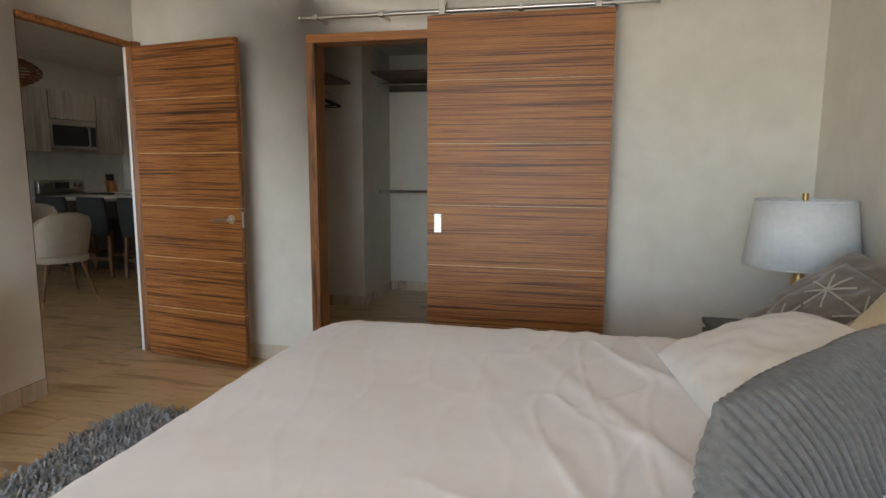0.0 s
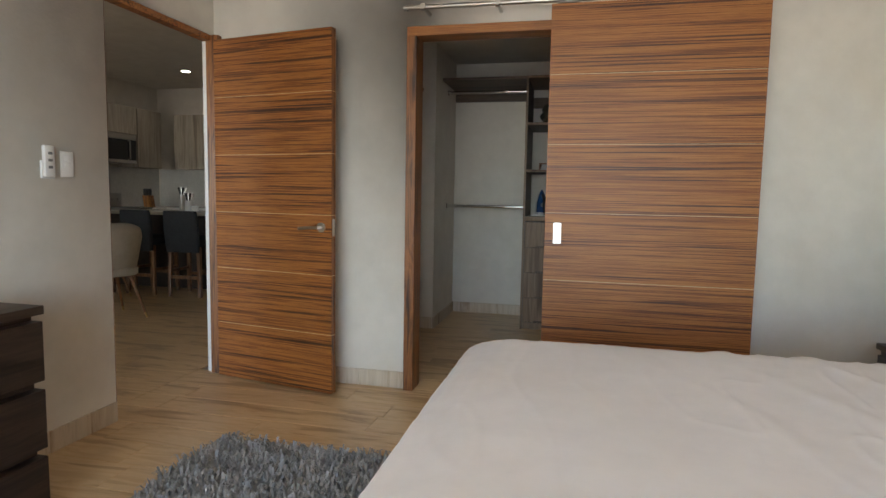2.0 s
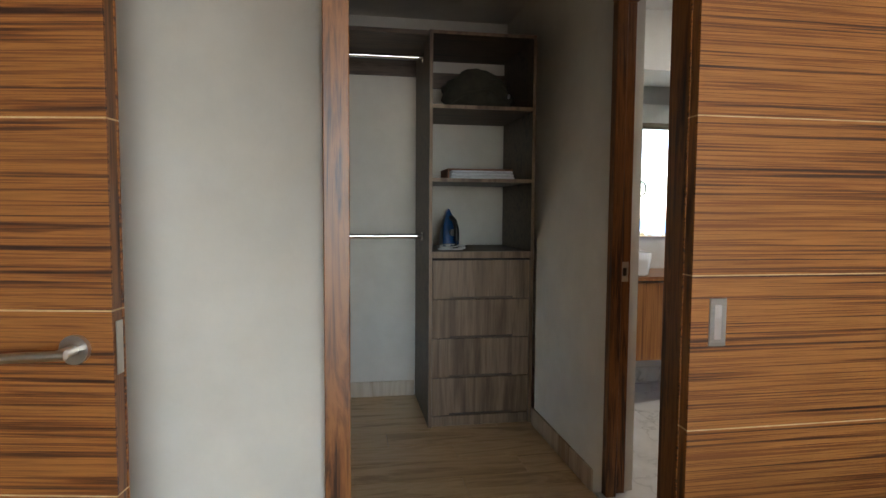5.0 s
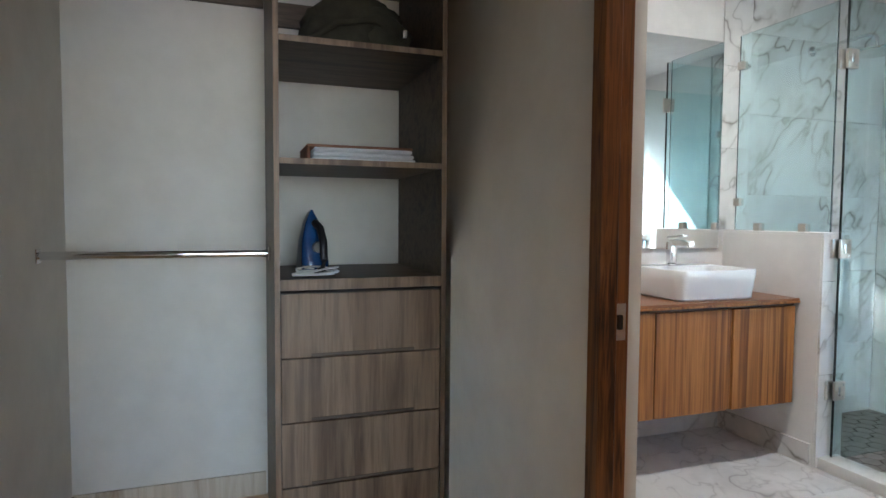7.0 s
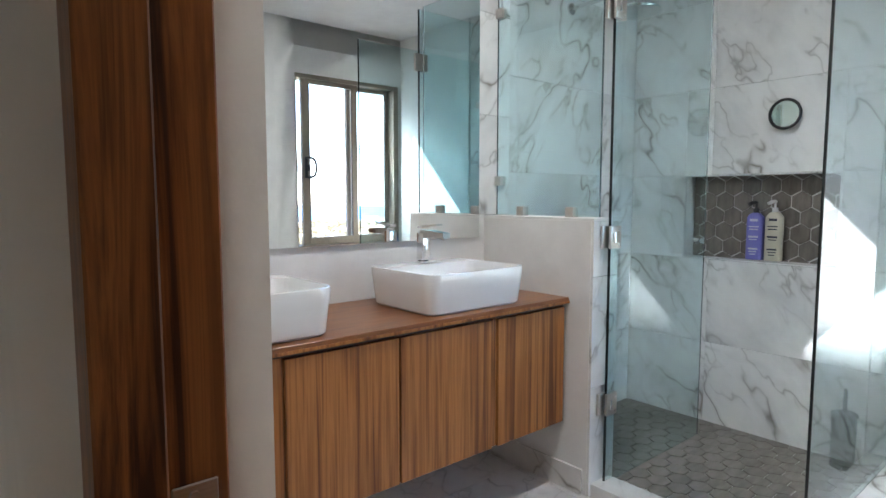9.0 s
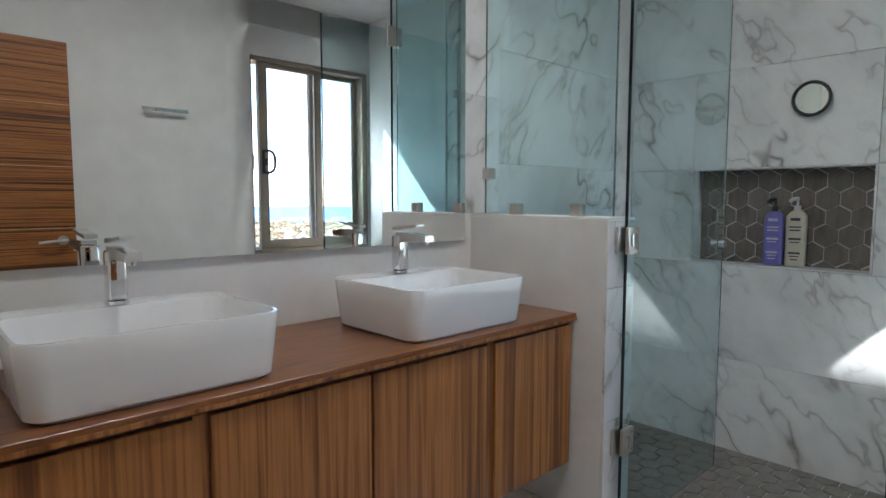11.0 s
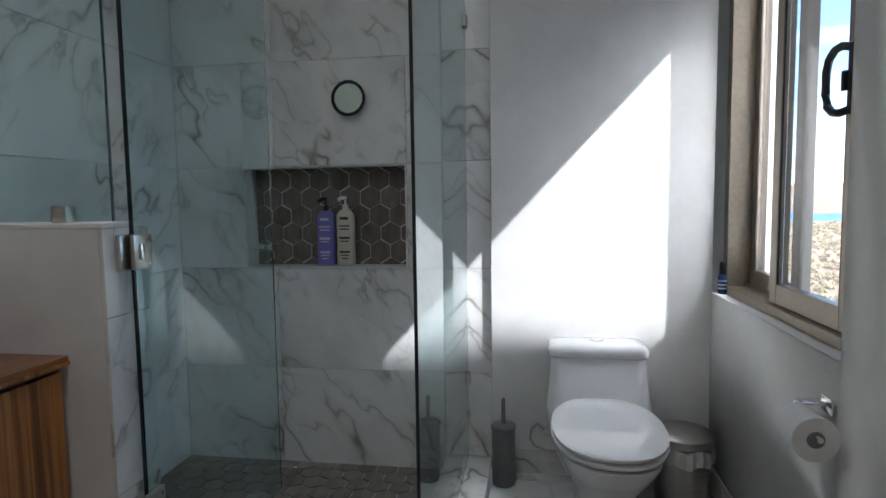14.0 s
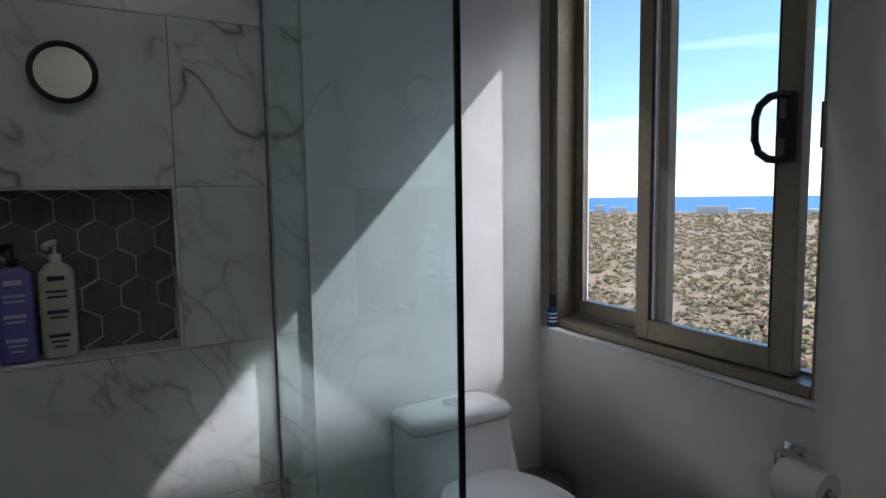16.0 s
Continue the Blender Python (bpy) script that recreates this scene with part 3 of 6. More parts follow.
door_frame("door_frame_bedroom", [("jamb", (-2.757, -2.675, 3.835, 3.883, 0, 2.135), WALNUT_UP), ("plaster_reveal", (-2.799, -2.759, 3.862, 3.883, 0, 2.135), WHITE_PLASTER), ("jamb", (-2.79, -2.745, 3.001, 3.022, 0, 2.135), WALNUT_UP),
                                  ("head", (-2.785, -2.728, 3.023, 3.847, 2.10, 2.136), WALNUT)], "dark walnut frame in the bedroom doorway")
door_frame("door_frame_closet", [("jamb", (-1.462, -1.403, 3.842, 3.99, 0, 2.075), WALNUT_UP), ("jamb", (-0.54, -0.501, 3.842, 3.99, 0, 2.075), WALNUT_UP),
                                 ("head", (-1.462, -0.501, 3.842, 3.99, 2.076, 2.128), WALNUT)], "dark walnut frame round the closet opening")
bf = door_frame("door_frame_bath", [("jamb", (-0.303, -0.257, 4.795, 4.843, 0, 2.10), WALNUT_UP), ("rebate", (-0.256, -0.204, 4.825, 4.843, 0, 2.10), WALNUT_UP),
                                    ("jamb", (-0.305, -0.205, 4.032, 4.05, 0, 2.10), WALNUT_UP), ("head", (-0.305, -0.205, 4.032, 4.843, 2.101, 2.138), WALNUT)], "dark walnut frame in the bathroom doorway")
sp = part("strike_plate", box(B(), -0.249, -0.214, 4.822, 4.8245, 0.935, 1.02, 0.001, 1), STEEL, bf, "steel strike plate")
part("keep", box(B(), -0.241, -0.225, 4.820, 4.8215, 0.96, 0.995, 0.004), BLACK, sp)
for z in (0.944, 1.011):
    part("screw", cyl(B(), (-0.233, 4.819, z), (-0.233, 4.8215, z), 0.004, n=10), NICKEL, sp)
bath_door = flush_door("door_bathroom", pose(-0.15, 4.035, 0), 0.84, 2.08, 0.042, WALNUT, "open walnut bathroom door lying against the wall")
lever(bath_door, 0.775, 0.98, 0.042, 1)

slide = flush_door("sliding_door", pose(-0.643, 3.694, 0), 1.037, 2.148, 0.042, WALNUT, "walnut barn-style sliding door hung from a steel rail", 0.018)
pull = part("pull", box(B(), 0.045, 0.087, -0.003, 0.001, 0.93, 1.04, 0.001, 1), STEEL, slide, "brushed steel recessed pull")
part("cup", box(B(), 0.057, 0.075, -0.0036, -0.0031, 0.945, 1.025, 0.0002, 1), CHROME, pull, "bright hollow of the pull")
rail = thing("barn_rail", pose(0, 0, 0), "brushed steel round rail fixed above the closet opening", "rail", "", "")
part("tube", cyl(B(), (-1.452, 3.745, 2.200), (0.62, 3.745, 2.200), 0.0125, n=24), STEEL, rail)
for x in (-1.34, -0.93, -0.12, 0.40):
    bm = cyl(B(), (x, 3.758, 2.20), (x, YA, 2.20), 0.011)
    cyl(bm, (x, 3.72, 2.20), (x, 3.73, 2.20), 0.016)
    part("bracket", bm, STEEL, rail)
    part("collar", cyl(B(), (x - 0.012, 3.745, 2.2), (x + 0.012, 3.745, 2.2), 0.02, n=24), STEEL, rail)
for x in (-1.45, 0.60):
    part("stop", cyl(B(), (x, 3.745, 2.2), (x + 0.02, 3.745, 2.2), 0.018, n=24), STEEL, rail)
for x in (-0.56, 0.30):
    bm = box(B(), x - 0.017, x + 0.017, 3.700, 3.708, 2.170, 2.262, 0.002, 1)
    h = part("hanger", bm, STEEL, rail, "flat steel door hanger")
    part("wheel", cyl(B(), (x, 3.7085, 2.238), (x, 3.735, 2.238), 0.026, n=24), STEEL, h)
    part("plate", box(B(), x - 0.055, x + 0.055, 3.688, 3.738, 2.1675, 2.172, 0.001, 1), STEEL, h)


# ---- bedroom ----
def switch(y, z, gang):
    s = thing("light_switch", pose(XL, y, z), "white plastic light switch plate on the plaster wall", "light switch")
    part("plate", box(B(), 0, 0.008, -0.035, 0.035, -0.058, 0.058, 0.004), WHITE_PLASTIC, s)
    for k in range(gang):
        zz = 0.026 - k * 0.03
        part("rocker", box(B(), 0.008, 0.012, -0.018, 0.018, zz - 0.011, zz + 0.011, 0.002), WHITE_PLASTIC, s)


s0 = thing("wall_remote", pose(XL, 2.65, 1.285), "white remote control in a holder on the wall", "remote")
part("holder", box(B(), 0, 0.012, -0.034, 0.034, -0.07, 0.01, 0.004), WHITE_PLASTIC, s0)
part("remote", box(B(), 0.004, 0.024, -0.026, 0.026, -0.06, 0.075, 0.006), WHITE_PLASTIC, s0)
for k in range(3):
    part("button", box(B(), 0.024, 0.0255, -0.011, 0.011, 0.035 - k * 0.03, 0.047 - k * 0.03, 0.0006, 1), GREY_PLASTIC, s0)
switch(2.753, 1.283, 2)

# bed: base, mattress and a rumpled cover
bed = thing("bed", pose(0.2, 1.85, 0), "double bed with a rumpled white duvet cover", "bed")
part("base", box(B(), -1.02, 1.12, -0.86, 0.86, 0.08, 0.34, 0.02), TAUPE_FABRIC, bed)
for x in (-0.95, 1.05):
    for y in (-0.78, 0.78):
        part("leg", box(B(), x - 0.03, x + 0.03, y - 0.03, y + 0.03, 0, 0.08), ESPRESSO, bed)
part("mattress", box(B(), -1.04, 1.13, -0.87, 0.87, 0.34, 0.60, 0.05, 4), LINEN, bed)
part("headboard", box(B(), 1.15, 1.235, -0.93, 0.93, 0.1, 1.18, 0.02, 3), TAUPE_FABRIC, bed, "upholstered taupe headboard")


def duvet():
    """A soft sheet over the mattress, with long folds towards the head and small creases, hanging over three sides."""
    bm = B()
    nx, ny = 230, 200
    x0, x1, y0, y1 = -1.105, 1.0, -0.93, 0.90
    grid = []
    for i in range(nx + 1):
        row = []
        for j in range(ny + 1):
            x, y = x0 + (x1 - x0) * i / nx, y0 + (y1 - y0) * j / ny
            dx = max(0.0, (-0.845 - x) / 0.235)
            dy = max(0.0, (abs(y) - 0.68) / 0.20)
            d = min((dx ** 2.1 + dy ** 2.1) ** (1 / 2.1), 1.5)
            z = 0.672 - 0.06 * min(d, 1) ** 2.2
            if d > 0.8:
                z -= 0.55 * (d - 0.8) ** 1.4
            z = max(z, 0.30)
            p = Vector((x * 1.0, y * 1.0, 0.3))
            w = max(0.0, min(1.0, (x + 0.45) / 0.6))
            warp = noise.noise(p * 2.1) * 0.25
            fold = math.sin((x + 0.30 * y + warp * 0.6) * 23) * 0.5 + 0.5
            z += w * (fold ** 7) * 0.015 * (0.5 + 0.8 * noise.noise(p * 2.7 + Vector((3, 1, 0))))
            fine = 1 - abs(noise.noise(Vector((x * 6.5 + y * 1.2, y * 2.2 - x * 0.7, 1.7)))) * 2.4
            z += (0.002 + 0.004 * w) * max(fine, 0) ** 9
            crease = 1 - abs(noise.noise(Vector((x * 4.2 - y * 1.1, y * 1.5 + x * 0.8, 4.1)))) * 3.0
            z += 0.004 * (0.3 + 0.7 * w) * max(crease, 0) ** 8
            z += 0.005 * noise.noise(p * 2.4) + 0.0015 * noise.noise(p * 9)
            z += 0.0025 * max(0, 1 - abs(noise.noise(Vector((x * 14, y * 9, 5.0)))) * 4) * min(1, dx + dy)
            row.append(bm.verts.new((x, y, z)))
        grid.append(row)
    for i in range(nx):
        for j in range(ny):
            bm.faces.new((grid[i][j], grid[i + 1][j], grid[i + 1][j + 1], grid[i][j + 1]))
    return bm


cover = solid("duvet", duvet(), LINEN, "rumpled white duvet spread over the bed", "duvet", smooth=180, m=pose(0.2, 1.85, 0))
md = cover.modifiers.new("thickness", "SOLIDIFY")
md.thickness, md.offset = 0.012, -1


def cushion_bm(w, h, d, seed=0, ribs=0, n=44, sag=0.0):
    """A stuffed cushion lying in x-y, pinched at its four corners, thick in the middle."""
    bm = B()
    sides = []
    for s in (1, -1):
        g = []
        for i in range(n + 1):
            row = []
            for j in range(n + 1):
                u, v = 2 * i / n - 1, 2 * j / n - 1
                e = max(0.0, (1 - abs(u) ** 2.4) * (1 - abs(v) ** 2.4))
                pin = 1 - 0.07 * (1 - v * v) * abs(u) - 0.0
                pin2 = 1 - 0.07 * (1 - u * u) * abs(v)
                z = s * d / 2 * e ** 0.42
                q = Vector((u * 1.6 + seed, v * 1.6, s * 0.7))
                z += e ** 0.3 * (0.02 * noise.noise(q * 1.3) + (0.002 if ribs else 0.008) * noise.noise(q * 4))
                if ribs:
                    z += s * 0.013 * e ** 0.15 * abs(math.sin((u * 0.8 + v * 0.6) * ribs * 1.5708))
                row.append(bm.verts.new((u * w / 2 * pin2, v * h / 2 * pin, z - sag * u * u)))
            g.append(row)
        sides.append(g)
        for i in range(n):
            for j in range(n):
                f = (g[i][j], g[i + 1][j], g[i + 1][j + 1], g[i][j + 1])
                bm.faces.new(f if s > 0 else f[::-1])
    bmesh.ops.remove_doubles(bm, verts=bm.verts, dist=0.0008)
    return bm


cu_u = Vector((0.73, 0.66, 0.10)).normalized()
cu_v = Vector((0.42, 0.30, 0.75))
cu_v = (cu_v - cu_v.dot(cu_u) * cu_u).normalized()
cu_c = Vector((0.43, 1.27, 0.93)) + 0.29 * cu_u - 0.29 * cu_v
CUSHION_POSE = Matrix.Translation(cu_c) @ Matrix((cu_u, cu_v, cu_u.cross(cu_v))).transposed().to_4x4()
solid("cushion", cushion_bm(0.60, 0.60, 0.15, 1, 34, 260), GREY_FABRIC, "grey ribbed square cushion leaning on the pillows", "cushion", 180, group="cushions on the bed",
      m=CUSHION_POSE)
solid("pillow", cushion_bm(0.50, 0.80, 0.20, 5), BLUSH, "plump ivory pillow with a creased edge", "pillow", 180, group="pillows on the bed", m=pose(0.77, 1.98, 0.755, 0, -17, 6))
solid("pillow", cushion_bm(0.50, 0.72, 0.18, 8), LINEN, "white pillow against the headboard", "pillow", 180, group="pillows on the bed", m=pose(1.13, 1.5, 0.93, 0, -62, 0))
solid("cushion", cushion_bm(0.46, 0.46, 0.15, 9), TAUPE_FABRIC, "dark taupe velvet cushion against the headboard", "cushion", 180, group="cushions on the bed", m=pose(1.09, 2.50, 0.81, 20, -38, 0))
cu = thing("cushion", pose(1.02, 2.38, 0.785, 20, -40, 0), "taupe cushion with a pale star pattern", "cushion", "cushions on the bed")
part("cover", cushion_bm(0.44, 0.44, 0.14, 12), TAUPE_FABRIC, cu, smooth=180)
for cx, cy in ((-0.09, -0.09), (-0.09, 0.09), (0.09, -0.09), (0.09, 0.09)):
    for k in range(4):
        a = k * math.pi / 4
        bm = B()
        pts = []
        for t in (-1, -0.5, 0, 0.5, 1):
            px, py = cx + 0.085 * t * math.cos(a), cy + 0.085 * t * math.sin(a)
            u, v = px / 0.22, py / 0.22
            e = max(0.02, (1 - abs(u) ** 2.4) * (1 - abs(v) ** 2.4))
            pts.append((px, py, 0.07 * e ** 0.42 + 0.004))
        part("star_thread", tube(bm, pts, 0.0035, 6), STAR_FABRIC, cu)
solid("cushion", cushion_bm(0.42, 0.42, 0.14, 15), MUSTARD, "cream and mustard cushion between the pillows", "cushion", 180, group="cushions on the bed", m=pose(1.07, 1.93, 0.86, 12, -50, 10))

# bedside table and lamp
ns = thing("nightstand", pose(1.17, 3.33, 0), "dark wooden bedside table against the wall", "nightstand")
part("body", box(B(), -0.26, 0.27, -0.24, 0.24, 0.06, 0.50, 0.004), ESPRESSO, ns)
part("top", box(B(), -0.275, 0.285, -0.255, 0.255, 0.502, 0.53, 0.004), ESPRESSO, ns)
for z in (0.08, 0.29):
    part("drawer", box(B(), -0.276, -0.262, -0.23, 0.23, z, z + 0.19, 0.003), ESPRESSO, ns)
for y in (-0.21, 0.21):
    for x in (-0.23, 0.24):
        part("leg", box(B(), x - 0.02, x + 0.02, y - 0.02, y + 0.02, 0, 0.06), ESPRESSO, ns)
lamp = thing("table_lamp", pose(1.25, 3.32, 0.53), "table lamp with a white drum shade and tapered brass base", "lamp")
bm = B()
lathe(bm, [(0.085, 0), (0.085, 0.012), (0.075, 0.016), (0.06, 0.06), (0.016, 0.35), (0.012, 0.37)], 40)
part("base", bm, BRASS, lamp, "tapered brushed brass base")
part("stem", cyl(B(), (0, 0, 0.36), (0, 0, 0.665), 0.006, n=12), BRASS, lamp)
part("finial", cyl(B(), (0, 0, 0.64), (0, 0, 0.672), 0.013, n=20), BRASS, lamp, "brass finial")
bm = B()
n = 64
rings = []
for r, z in ((0.245, 0.335), (0.205, 0.64)):
    rings.append([(r * math.cos(6.28318 * k / n), r * math.sin(6.28318 * k / n), z) for k in range(n)])
loft(bm, rings, cap=False)
sh = part("shade", bm, SHADE, lamp, "white fabric drum shade", smooth=60)
sm = sh.modifiers.new("thickness", "SOLIDIFY")
sm.thickness = 0.004
for r, z in ((0.245, 0.335), (0.205, 0.638)):
    part("rim", tube(B(), [(r * math.cos(6.28318 * k / 48), r * math.sin(6.28318 * k / 48), z) for k in range(49)], 0.004, 8), SHADE, sh)

# dresser
dr = thing("dresser", pose(XL, 1.42, 0), "dark brown chest with three wide drawers", "dresser")
part("body", box(B(), 0.012, 0.405, -0.765, 0.765, 0.0, 0.735, 0.002, 1), ESPRESSO, dr)
part("top", box(B(), 0.012, 0.455, -0.77, 0.77, 0.737, 0.768, 0.003), ESPRESSO, dr)
for k in range(3):
    z = 0.015 + k * 0.243
    part("drawer", box(B(), 0.407, 0.452, -0.765, 0.765, z, z + 0.212, 0.003), ESPRESSO, dr)

# shag rug
rng = random.Random(4)
bm = B()
rug_v, rug_f = [], []
for k in range(15000):
    x, y = rng.uniform(-2.08, -0.45), rng.uniform(1.0, 2.93)
    x += 0.02 * math.sin(y * 9)
    a, ln = rng.uniform(0, 6.283), rng.uniform(0.025, 0.055)
    hz, wd = rng.uniform(0.012, 0.045), rng.uniform(0.003, 0.006)
    c, s = math.cos(a), math.sin(a)
    i0 = len(rug_v)
    z0 = 0.006
    rug_v += [(x - s * wd, y + c * wd, z0), (x + s * wd, y - c * wd, z0), (x + c * ln * 0.5 - s * wd, y + s * ln * 0.5 + c * wd, z0 + hz), (x + c * ln * 0.5 + s * wd, y + s * ln * 0.5 - c * wd, z0 + hz), (x + c * ln, y + s * ln, z0 + hz * 0.6)]
    rug_f += [(i0, i0 + 1, i0 + 3, i0 + 2), (i0 + 2, i0 + 3, i0 + 4)]
rug = thing("rug", pose(0, 0, 0), "grey shaggy rug lying beside the bed", "rug")
part("backing", box(B(), -2.09, -0.44, 1.0, 2.935, 0.0, 0.012, 0.003), RUG, rug)
me = bpy.data.meshes.new("pile")
me.from_pydata(rug_v, [], rug_f)
me.materials.append(RUG)
pile = new("pile", me)
pile.parent = rug
tagged(pile, "long tangled grey pile", "", "", "stuff")


# ---- closet ----
unit = thing("closet_unit", pose(0, 0, 0), "grey oak wardrobe unit with open shelves and drawers", "wardrobe unit")
UX0, UX1, UY = -0.944, -0.337, 5.72
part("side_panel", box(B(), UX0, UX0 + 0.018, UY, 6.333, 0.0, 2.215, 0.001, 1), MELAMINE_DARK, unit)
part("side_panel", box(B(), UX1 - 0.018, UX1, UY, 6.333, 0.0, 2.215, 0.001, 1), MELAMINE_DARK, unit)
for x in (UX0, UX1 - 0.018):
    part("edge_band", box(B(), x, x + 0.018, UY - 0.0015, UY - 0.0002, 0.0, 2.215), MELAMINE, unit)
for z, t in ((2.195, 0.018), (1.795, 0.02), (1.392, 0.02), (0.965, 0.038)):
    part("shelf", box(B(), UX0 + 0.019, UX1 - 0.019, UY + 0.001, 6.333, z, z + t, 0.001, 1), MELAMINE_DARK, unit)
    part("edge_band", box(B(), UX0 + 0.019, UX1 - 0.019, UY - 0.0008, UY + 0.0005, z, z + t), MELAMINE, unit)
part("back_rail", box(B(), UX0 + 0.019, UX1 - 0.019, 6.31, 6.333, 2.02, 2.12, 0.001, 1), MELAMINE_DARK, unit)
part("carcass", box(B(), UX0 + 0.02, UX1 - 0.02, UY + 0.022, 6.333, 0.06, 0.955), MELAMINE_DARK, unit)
for a, b in ((0.734, 0.953), (0.511, 0.73), (0.286, 0.507), (0.066, 0.281)):
    dw = part("drawer", box(B(), UX0 + 0.021, UX1 - 0.021, UY + 0.002, UY + 0.02, a, b, 0.001, 1), MELAMINE, unit)
    part("finger_grip", box(B(), UX0 + 0.12, UX1 - 0.12, UY + 0.0005, UY + 0.004, a + 0.001, a + 0.012, 0.001, 1), MELAMINE_DARK, dw)
part("plinth", box(B(), UX0 + 0.02, UX1 - 0.02, UY + 0.012, UY + 0.03, 0.0, 0.058), MELAMINE, unit)

for z, nm in ((1.078, "low"), (2.125, "high")):
    rod = thing("clothes_rod", pose(0, 0, 0), "chrome clothes rod across the closet", "clothes rod", "closet rods")
    bm = B()
    bmesh.ops.create_cone(bm, cap_ends=True, segments=24, radius1=0.0145, radius2=0.0145, depth=0.735, matrix=pose(-1.318, 5.98, z, 0, 90, 0))
    part("bar", bm, CHROME, rod)
    for x in (-1.69, -0.951):
        part("end_cup", box(B(), x, x + 0.006, 5.955, 6.005, z - 0.025, z + 0.025, 0.003), CHROME, rod)
ush = thing("closet_shelf", pose(0, 0, 0), "dark wooden shelf above the clothes rod", "shelf")
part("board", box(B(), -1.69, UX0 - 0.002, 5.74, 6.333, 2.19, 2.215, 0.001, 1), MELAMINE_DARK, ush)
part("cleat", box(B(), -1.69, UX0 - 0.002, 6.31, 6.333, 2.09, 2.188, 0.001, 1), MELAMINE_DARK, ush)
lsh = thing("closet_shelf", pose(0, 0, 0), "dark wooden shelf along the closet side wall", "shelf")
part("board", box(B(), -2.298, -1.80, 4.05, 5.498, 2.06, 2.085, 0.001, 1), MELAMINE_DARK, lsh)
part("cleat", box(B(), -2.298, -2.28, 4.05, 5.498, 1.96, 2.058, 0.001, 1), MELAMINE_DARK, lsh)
lrod = thing("clothes_rod", pose(0, 0, 0), "chrome clothes rod under the side shelf", "clothes rod", "closet rods")
part("bar", cyl(B(), (-2.0, 4.0, 1.985), (-2.0, 5.5, 1.985), 0.0145), CHROME, lrod)


def hanger(y, tilt):
    hg = thing("coat_hanger", pose(-2.0, y, 1.985, 0, 0, tilt), "black plastic coat hanger on the rod", "hanger", "hangers in the closet")
    hook = [(0.0, 0, -0.07)] + [(0.024 * math.cos(a), 0, 0.002 + 0.024 * math.sin(a)) for a in [math.radians(d) for d in range(-80, 190, 30)]]
    part("hook", tube(B(), hook, 0.0025, 8), CHROME, hg)
    pts = [(-0.21, 0, -0.15), (-0.12, 0, -0.105), (0, 0, -0.07), (0.12, 0, -0.105), (0.21, 0, -0.15)]
    part("arm", tube(B(), pts, 0.011, 10), BLACK, hg)
    part("bar", tube(B(), [(-0.205, 0, -0.152), (0, 0, -0.16), (0.205, 0, -0.152)], 0.005, 8), BLACK, hg)


for y, a in ((5.05, 4), (5.12, -5), (5.2, 8)):
    hanger(y, a)


def blob(bm, c, r, seed, rough=0.15, n=3):
    g = bmesh.ops.create_icosphere(bm, subdivisions=n, radius=1, matrix=Matrix.Identity(4))
    for v in g["verts"]:
        p = v.co.copy()
        k = 1 + rough * noise.noise(p * 1.7 + Vector((seed, 0, 0))) + rough * 0.4 * noise.noise(p * 5 + Vector((seed, 2, 0)))
        v.co = Vector((c[0] + p.x * r[0] * k, c[1] + p.y * r[1] * k, c[2] + max(p.z * k, -0.72) * r[2]))
    return bm


bag = thing("duffel_bag", pose(-0.64, 5.98, 1.817), "slumped olive canvas duffel bag on the shelf", "bag")
part("body", blob(B(), (0, 0, 0.1), (0.21, 0.17, 0.14), 3, 0.25, 4), BAG, bag, smooth=180)
part("flap", blob(B(), (0.08, -0.09, 0.07), (0.12, 0.09, 0.09), 8, 0.2), BAG, bag, smooth=180)
part("strap", tube(B(), [(-0.17, -0.14, 0.03), (-0.08, -0.185, 0.08), (0.05, -0.19, 0.1), (0.16, -0.15, 0.05)], 0.01, 8), BAG, bag)
part("buckle", box(B(), 0.165, 0.178, -0.17, -0.155, 0.06, 0.085, 0.002), STEEL, bag)

tw = thing("folded_towel", pose(-0.62, 5.93, 1.412), "folded white towel with a brown border on the shelf", "towel")
for k in range(3):
    bm = box(B(), -0.19 + 0.004 * k, 0.19 - 0.006 * k, -0.13, 0.14, 0.0 + 0.017 * k, 0.0165 + 0.017 * k, 0.0078, 3)
    part("fold", bm, TOWEL, tw)
bm = box(B(), -0.205, 0.185, -0.11, 0.14, 0.0515, 0.062, 0.005, 3)
part("border", bm, TERRACOTTA, tw, "brown border fold")
part("border", box(B(), -0.205, -0.192, -0.11, 0.13, 0.0, 0.05, 0.005, 3), TERRACOTTA, tw, "brown border fold")


